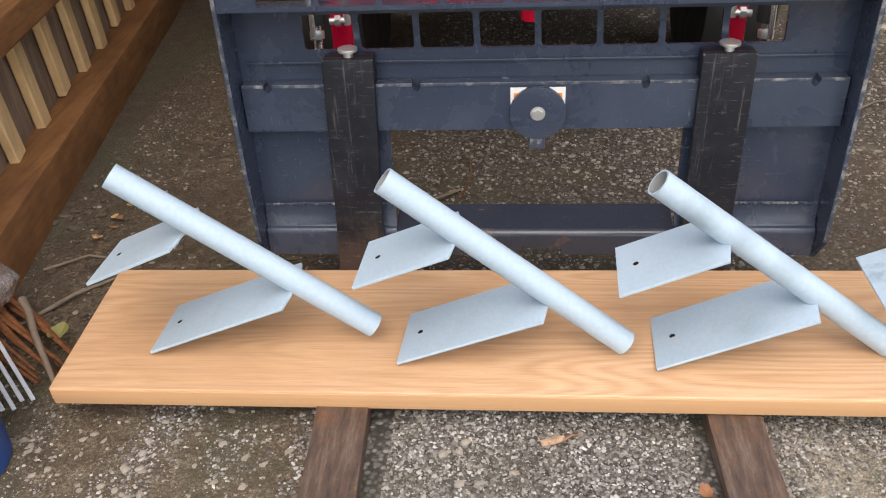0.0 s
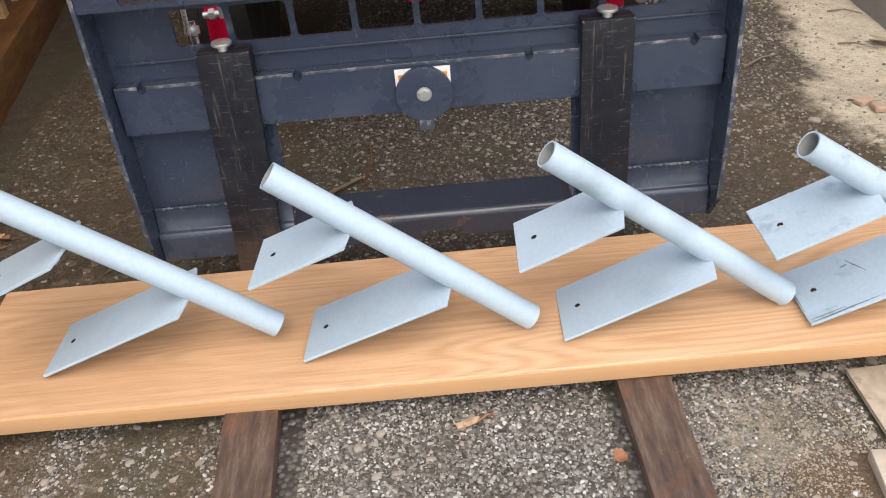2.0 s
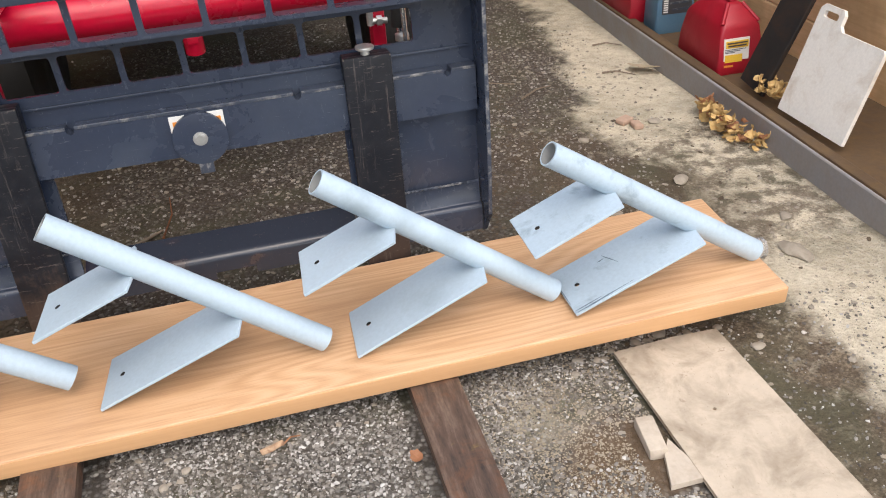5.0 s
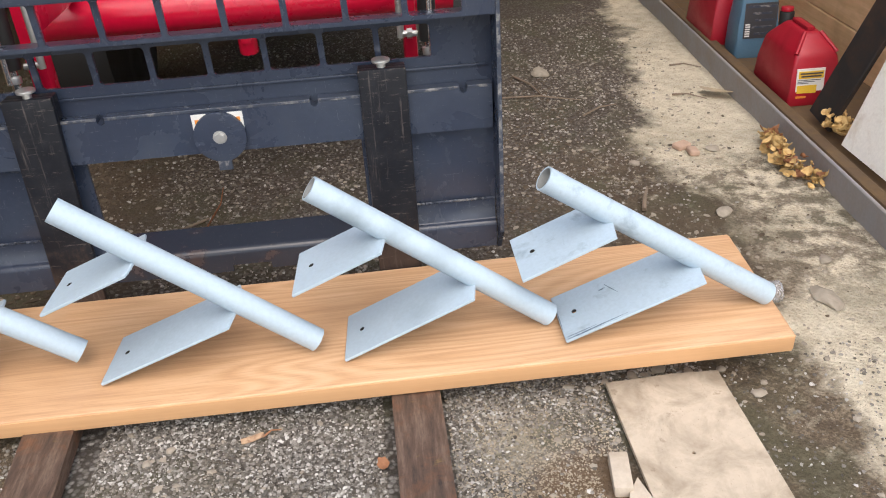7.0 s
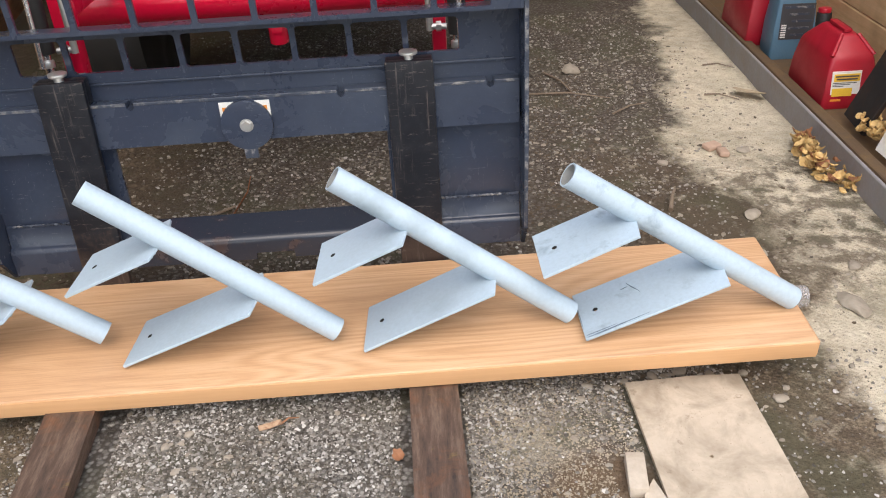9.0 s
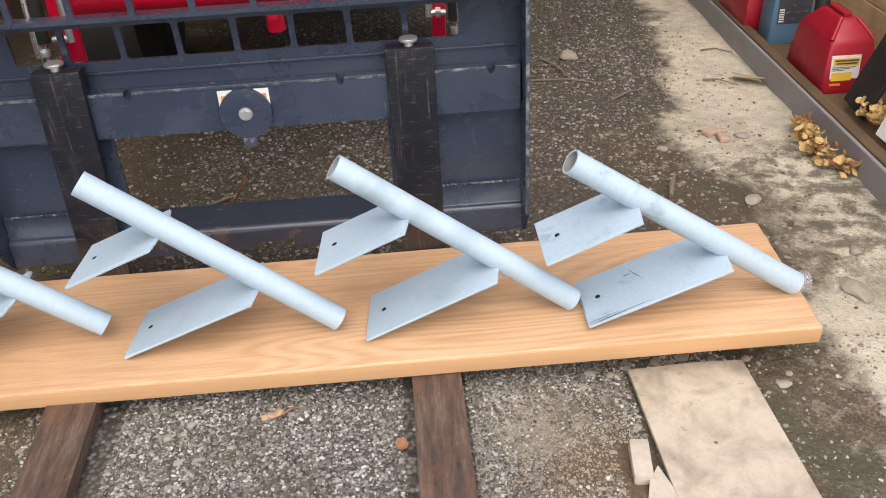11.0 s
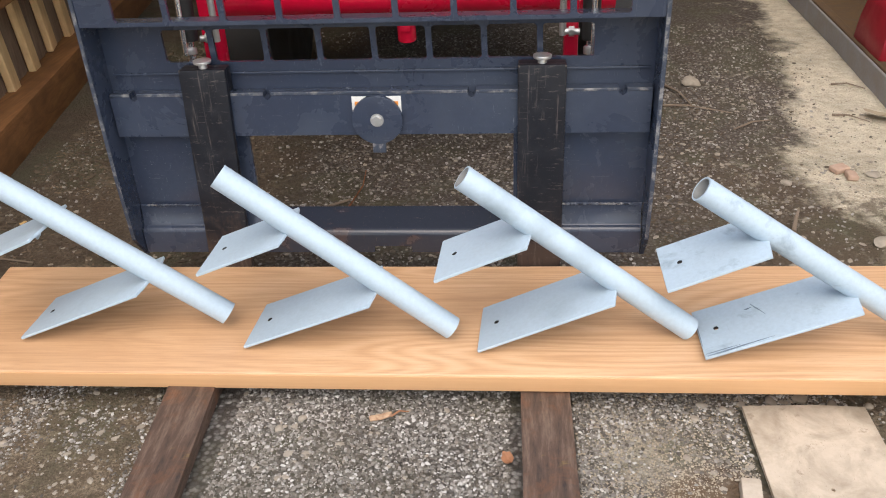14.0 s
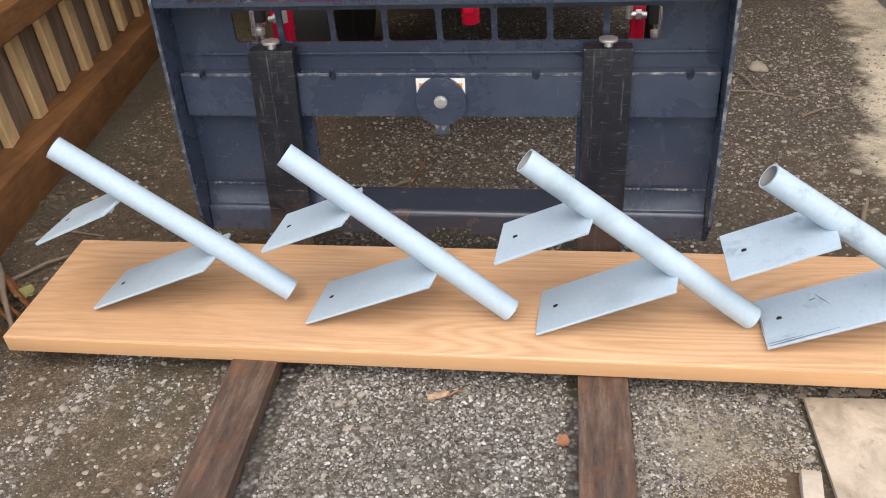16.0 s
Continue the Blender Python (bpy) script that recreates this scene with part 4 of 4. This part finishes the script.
def stick(points, r, seg=7):
    """A bent twig, thinner towards its end."""
    bms = []
    for i, (a, b) in enumerate(zip(points, points[1:])):
        k = len(points) - 1
        bms.append(rod(a, b, r * (1 - 0.5 * i / k), seg, r * (1 - 0.5 * (i + 1) / k)))
    return join(*bms)


# stones that lie singly
STONES = ((1.835, 1.865, 0.034, 0.026), (2.124, 2.158, 0.098, 0.052), (2.165, 2.997, 0.05, 0.036), (1.772, 3.83, 0.085, 0.075), (1.99, 2.40, 0.05, 0.04), (1.80, 2.47, 0.04, 0.03),
          (0.05, 1.87, 0.016, 0.013), (0.03, 1.80, 0.024, 0.018), (0.0, 1.76, 0.017, 0.013), (0.01, 1.71, 0.024, 0.02), (-0.12, 1.80, 0.016, 0.013), (0.06, 1.80, 0.020, 0.016),
          (0.62, 1.83, 0.022, 0.017), (0.66, 1.86, 0.018, 0.016), (1.60, 1.955, 0.030, 0.024), (1.66, 1.965, 0.034, 0.026), (1.72, 1.952, 0.024, 0.02), (1.54, 1.95, 0.02, 0.017),
          (1.44, 1.90, 0.018, 0.015), (2.05, 2.60, 0.06, 0.04), (1.90, 2.95, 0.035, 0.03), (2.20, 2.32, 0.045, 0.03), (-0.14, 2.62, 0.03, 0.022), (0.02, 2.75, 0.022, 0.02), (1.46, 1.94, 0.022, 0.018), (1.50, 1.93, 0.02, 0.018), (1.79, 1.95, 0.022, 0.018), (0.05, 1.84, 0.02, 0.016), (0.20, 1.86, 0.016, 0.013), (0.03, 1.75, 0.015, 0.013), (0.06, 1.73, 0.018, 0.015))
for i, (x, y, a, b) in enumerate(STONES):
    st = part("stone", turned(rock((0, 0, 0), (a, b, min(a, b) * 0.5), i + 2.5, 0.3, 2), Matrix.Translation((x, y, ground_height(x, y) + min(a, b) * 0.1)) @ Euler((0, 0, i * 1.7)).to_matrix().to_4x4()), STONE, smooth=True)
    tagged(st, "pale rough stone lying on the ground", "stone", "loose stones")
for i, (x, y, a) in enumerate(((2.078, 3.035, 0.055), (2.098, 2.985, 0.048))):
    sh = part("brick_shard", turned(block((-a / 2, -a / 3, 0), (a / 2, a / 3, 0.018), 0.004, 1), Matrix.Translation((x, y, ground_height(x, y))) @ Euler((0.1, 0.05, 0.5 + i)).to_matrix().to_4x4()), TERRACOTTA)
    tagged(sh, "broken pinkish brick shard on the earth", "shard", "brick shards")

# wood chip and leaves on the gravel
chip = block((-0.022, -0.007, 0), (0.024, 0.007, 0.006), 0.002, 1)
bmesh.ops.subdivide_edges(chip, edges=chip.edges[:], cuts=1)
for v in chip.verts:
    v.co.y *= 1 - abs(v.co.x) * 9 if v.co.x > 0 else 1.0
    v.co.z += 0.15 * abs(v.co.x) * (1 if v.co.x > 0 else 0.3)
tagged(part("wood_chip", turned(chip, Matrix.Translation((0.818, 1.862, 0.032)) @ Euler((0.1, 0, radians(17))).to_matrix().to_4x4()), worn("fresh_chip", (0.46, 0.31, 0.19), (0.24, 0.12, 0.07), 0.8, 0.0, 90, 45, 0.9, 0.42, 0.6)), "split brown wood chip on the gravel", "wood chip")
bm, m = leaf("dry_leaf", (1.072, 1.748, 0.036), 0.030, 5, BROWN_LEAF, "", 0.9)
tagged(part("dry_leaf", turned(bm, m), BROWN_LEAF, smooth=True), "small curled orange-brown leaf on the gravel", "leaf")
bm, m = leaf("dry_leaf", (-0.255, 2.155, 0.03), 0.055, 8, GREEN_LEAF, "", 0.8)
tagged(part("dry_leaf", turned(bm, m), GREEN_LEAF, smooth=True), "wilted yellow-green leaf on the earth", "leaf")
bm, m = leaf("dry_leaf", (2.35, 3.452, 0.012), 0.13, 12, BROWN_LEAF, "", 0.15)
tagged(part("dry_leaf", turned(bm, m), worn("buff_leaf", (0.45, 0.36, 0.24), (0.32, 0.24, 0.15), 0.8), smooth=True), "large buff dead leaf by the kerb", "leaf")
rng = random.Random(4)
for i in range(105):
    f = rng.random()
    x, y = 2.378 - 0.05 * rng.random() - 0.04 * (1 - abs(f - 0.5) * 2), 2.67 + 0.35 * f
    bm, m = leaf("dry_leaf", (x, y, 0.010 + 0.062 * rng.random() * (1 - abs(f - 0.5))), rng.uniform(0.022, 0.048), 100 + i, DRY_LEAF, "", 0.8, 0.9)
    tagged(part("dry_leaf", turned(bm, m), BROWN_LEAF if i % 5 == 0 else DRY_LEAF, smooth=True), "curled golden dead leaf heaped against the kerb", "leaf", "leaves by the kerb")
for i in range(30):
    bm, m = leaf("dry_leaf", (2.46 + 0.06 * rng.random(), 2.78 + 0.12 * rng.random(), 0.10 + 0.04 * rng.random()), rng.uniform(0.022, 0.045), 300 + i, DRY_LEAF, "", 0.8, 0.9)
    tagged(part("dry_leaf", turned(bm, m), DRY_LEAF, smooth=True), "golden dead leaf behind the kerb", "leaf", "leaves behind the kerb")
for i in range(9):
    x, y = -0.36 + 0.05 * rng.random(), 2.55 + 0.25 * rng.random()
    bm, m = leaf("dry_leaf", (x, y, 0.012), rng.uniform(0.02, 0.035), 400 + i, DRY_LEAF, "", 0.4)
    tagged(part("dry_leaf", turned(bm, m), DRY_LEAF if i % 2 else BROWN_LEAF, smooth=True), "small yellow dead leaf beside the fence beam", "leaf", "leaves by the fence")

# twigs
TWIGS = (((0.838, 1.868), (0.855, 1.874), (0.872, 1.884), 0.0022, BROWN_LEAF, "short reddish stalk by the wood chip"),
         ((0.60, 2.80), (0.625, 2.92), (0.615, 3.05), 0.0030, RED_STICK, "reddish curved twig behind the frame"),
         ((0.44, 2.70), (0.52, 2.76), (0.60, 2.84), 0.007, TWIG, "brown strip of bark behind the frame"),
         ((1.575, 3.605), (1.72, 3.57), (1.863, 3.519), 0.004, TWIG, "thin grey twig on the earth"),
         ((1.664, 3.818), (1.71, 3.70), (1.737, 3.605), 0.005, TWIG, "thin grey twig on the earth"),
         ((1.838, 2.65), (1.858, 2.71), (1.884, 2.77), 0.007, TWIG, "short split grey twig on the earth"),
         ((2.207, 3.502), (2.25, 3.47), (2.31, 3.43), 0.004, TWIG, "thin buff stalk by the kerb"),
         ((2.288, 3.784), (2.34, 3.765), (2.399, 3.736), 0.004, TWIG, "thin brown stalk by the kerb"),
         ((1.839, 3.366), (1.91, 3.41), (1.98, 3.448), 0.004, TWIG, "thin grey twig on the earth"),
         ((-0.40, 2.20), (-0.30, 2.33), (-0.22, 2.42), 0.006, TWIG, "grey twig lying along the fence"),
         ((-0.44, 2.45), (-0.34, 2.50), (-0.22, 2.49), 0.004, TWIG, "thin grey twig by the fence"))
for a, b, c, r, mat_, label in TWIGS:
    pts = [(p[0], p[1], ground_height(*p) + r * 1.1 + (0.01 if k == 1 else 0)) for k, p in enumerate((a, b, c))]
    tagged(part("twig", stick(pts, r), mat_, smooth=True), label, "twig", "twigs on the ground")

# clutter at the left end of the board
rng = random.Random(21)
for k in range(10):
    a = Vector((-0.50 + 0.008 * k, 2.200 + 0.010 * k + rng.uniform(-0.012, 0.012), 0.030 + 0.009 * (k % 4)))
    b = Vector((-0.245 + 0.008 * k + rng.uniform(-0.02, 0.02), 2.010 + 0.008 * k + rng.uniform(-0.012, 0.012), 0.018 + 0.009 * (k % 3)))
    c = a.lerp(b, 0.5) + Vector((rng.uniform(-0.012, 0.012), rng.uniform(-0.012, 0.012), 0.004))
    r = rng.uniform(0.005, 0.011)
    tagged(part("split_stick", stick([a, c, b], r, 5), RED_STICK), "reddish split stick in the heap by the fence", "stick", "sticks by the fence")
tagged(part("branch", stick([(-0.375, 2.245, 0.060), (-0.340, 2.205, 0.058), (-0.291, 2.130, 0.052), (-0.230, 2.050, 0.040), (-0.180, 1.985, 0.022)], 0.010, 9), TWIG, smooth=True), "grey bent branch lying over the sticks", "branch")
for k in range(5):
    a = Vector((-0.47 + 0.012 * k, 2.10 + 0.016 * k, 0.075 + 0.008 * (k % 3)))
    b = Vector((-0.265 + 0.013 * k, 1.895 + 0.014 * k, 0.030 + 0.010 * (k % 2)))
    q = (b - a).to_track_quat("Z", "Y").to_matrix().to_4x4()
    tagged(part("metal_strip", turned(block((-0.0042, -0.002, -(b - a).length / 2), (0.0042, 0.002, (b - a).length / 2), 0.0008, 1), Matrix.Translation((a + b) / 2) @ q), ALLOY), "bright narrow aluminium strip in a loose bundle", "metal strip", "aluminium strips")
pail = thing("blue_pail", (-0.325, 1.79, 0.0), "blue plastic pail beside the metal strips", "pail")
part("shell", pipe((-0.325, 1.79, 0.003), (-0.325, 1.79, 0.20), 0.125, 0.004), (BLUE_PAIL, BLUE_PAIL), pail, smooth=True)
part("rim", pipe((-0.325, 1.79, 0.188), (-0.325, 1.79, 0.203), 0.132, 0.0105), (BLUE_PAIL, BLUE_PAIL), pail, smooth=True)
part("bottom", rod((-0.325, 1.79, 0.003), (-0.325, 1.79, 0.02), 0.1205, 40), BLUE_PAIL, pail)
m, nt, b = shader("clear_plastic_film", 0.12)
b.inputs["Transmission Weight"].default_value = 0.85
b.inputs["Base Color"].default_value = (0.86, 0.86, 0.86, 1)
b.inputs["IOR"].default_value = 1.25
relief(nt, b, noisy(nt, coords(nt), 30.0, 4), 0.8, 0.01)
tagged(part("plastic_bag", turned(rock((0, 0, 0), (0.13, 0.12, 0.10), 4.2, 0.45, 3), Matrix.Translation((-0.44, 2.235, 0.105))), m, smooth=True), "crumpled clear plastic bag on the sticks", "plastic bag")
tagged(part("pipe_end_cover", pipe((1.905, 2.035, 0.128), (1.935, 2.035, 0.128), 0.024, 0.0015, 24), (m, m), smooth=True), "clear plastic pipe cap at the board's end", "pipe cap")


# ---- gravel, litter: uncountable ----
def scatter(name, label, category, count, area, size, seed, keep, material, flat=0.7, long=1.0):
    rng = np.random.default_rng(seed)
    ico = bmesh.new()
    bmesh.ops.create_icosphere(ico, subdivisions=1, radius=0.5)
    verts = np.array([v.co[:] for v in ico.verts])
    faces = np.array([[v.index for v in f.verts] for f in ico.faces])
    ico.free()
    pts = []
    while len(pts) < count:
        x, y = rng.uniform(area[0], area[1]), rng.uniform(area[2], area[3])
        if rng.random() < keep(x, y):
            pts.append((x, y))
    co, fa = [], []
    for i, (x, y) in enumerate(pts):
        s = size[0] + (size[1] - size[0]) * rng.random() ** 2.6
        v = verts * (1 + rng.uniform(-0.36, 0.36, (len(verts), 1)))
        v = v * np.array((s * rng.uniform(0.8, 1.35) * long, s * rng.uniform(0.7, 1.1), s * flat * rng.uniform(0.7, 1.1)))
        a = rng.uniform(0, 6.283)
        c, n = math.cos(a), math.sin(a)
        v = v @ np.array(((c, n, 0), (-n, c, 0), (0, 0, 1)))
        co.append(v + np.array((x, y, ground_height(x, y) + s * flat * 0.18)))
        fa.append(faces + i * len(verts))
    me = bpy.data.meshes.new(name)
    me.from_pydata(np.concatenate(co).tolist(), [], np.concatenate(fa).tolist())
    me.materials.append(material)
    return tagged(new(name, me), label, category, kind="stuff")


def blocked(x, y):
    if 0.37 < x < 0.52 and y < 2.3 or 1.075 < x < 1.20 and y < 2.3:
        return True
    return 1.53 < x < 1.78 and y < 1.935 or 1.46 < x < 1.56 and 1.55 < y < 1.74


def on_gravel(x, y):
    if blocked(x, y):
        return 0.0
    n = noise.noise(Vector((x * 1.7, y * 1.7, 5)))
    f = 1.0 if 0.45 < x < 1.42 else 0.08 if x < 0.30 else 0.25
    if x < 0.45 and y < 2.1:
        drift = math.exp(-((x - 0.03 - 0.25 * (y - 1.75)) / 0.06) ** 2) + 0.4 * math.exp(-((x - 0.22) / 0.05) ** 2 - ((y - 1.84) / 0.07) ** 2)
        drift += 0.5 * math.exp(-((x + 0.17) / 0.06) ** 2) + 0.35 * math.exp(-((x - 0.36) / 0.03) ** 2)
        return max(0.03, min(1.0, 0.75 * drift * (0.6 + 1.3 * n)))
    if x > 1.25 and y < 2.0:
        f = 0.6 - 1.1 * max(0.0, 1 - math.hypot(x - 1.40, y - 1.72) / 0.20)
    if x > 1.42 and y > 2.15:
        edge = 2.0 + 0.13 * (y - 3.0) + 0.22 * n
        return (0.75 if y > 2.75 else 0.28) * (1.0 if x < edge else 0.04) * (1.0 + 0.7 * n)
    if x > 1.75:
        return 0.05
    return max(0.03, min(1.0, f + 0.5 * n))


def on_earth(x, y):
    if blocked(x, y) or x > 2.33:
        return 0.0
    return max(0.02, 0.45 + 1.2 * noise.noise(Vector((x * 2.4, y * 2.4, 9)))) * (0.35 if x < 0.1 and y > 1.9 else 1.0)


scatter("gravel", "fine grey gravel with pale and dark stones", "gravel", 38000, (-0.35, 2.3, 1.45, 2.0), (0.0026, 0.0092), 1, on_gravel, PEBBLE)
scatter("coarse_gravel", "coarser grey gravel under and behind the frame", "gravel", 27000, (-0.5, 2.3, 2.2, 4.6), (0.004, 0.013), 2, on_gravel, SHADED_BROWN_PEBBLE)
scatter("rubble_chips", "pale stone chips trodden into the earth", "rubble", 4200, (-0.45, 2.33, 1.45, 4.0), (0.004, 0.018), 3, on_earth, STONE, 0.4)
LITTER = worn("plant_litter", (0.10, 0.068, 0.042), (0.25, 0.18, 0.11), 0.9, 0.0, 80, 9, 0.9, 0.35, 0.65, 0.2)
scatter("plant_litter", "dry brown plant litter along the fence", "litter", 2600, (-0.50, 0.15, 1.9, 4.0), (0.003, 0.008), 6, lambda x, y: 0.9 if x < -0.22 else 0.3, LITTER, 0.5, 2.6)
CLOD = worn("earth_clod", (0.088, 0.063, 0.040), (0.18, 0.138, 0.090), 0.95, 0.0, 120, 9, 0.8, 0.4, 0.66, 0.6)
scatter("earth_clods", "crumbly brown clods of earth by the fence", "earth", 3600, (-0.52, 0.30, 2.0, 4.4), (0.006, 0.026), 8, lambda x, y: 0.2 + 0.8 * max(0, noise.noise(Vector((x * 3, y * 3, 2))) + 0.35), CLOD, 0.5, 1.1)
scatter("trodden_clods", "small damp clods of earth past the board's end", "earth", 2400, (1.36, 2.34, 1.95, 4.0), (0.004, 0.016), 9, lambda x, y: 0.9 if x < 1.8 else 0.06, CLOD, 0.4, 1.1)
SAND = worn("sandy_grain", (0.42, 0.36, 0.265), (0.24, 0.18, 0.11), 0.95, 0.0, 120, 6, 0.9, 0.4, 0.66, 0.3)
scatter("sand_grains", "tan gravelly sand beside the plywood offcut", "sand", 9000, (1.20, 1.56, 1.45, 1.99), (0.0018, 0.0058), 11, lambda x, y: 0.0 if blocked(x, y) else 0.9, SAND, 0.6)
scatter("soil_grains", "crumbs of brown soil before the board", "earth", 11000, (-0.36, 0.40, 1.45, 2.02), (0.0018, 0.006), 12, lambda x, y: 0.0 if blocked(x, y) else 0.9, CLOD, 0.6)
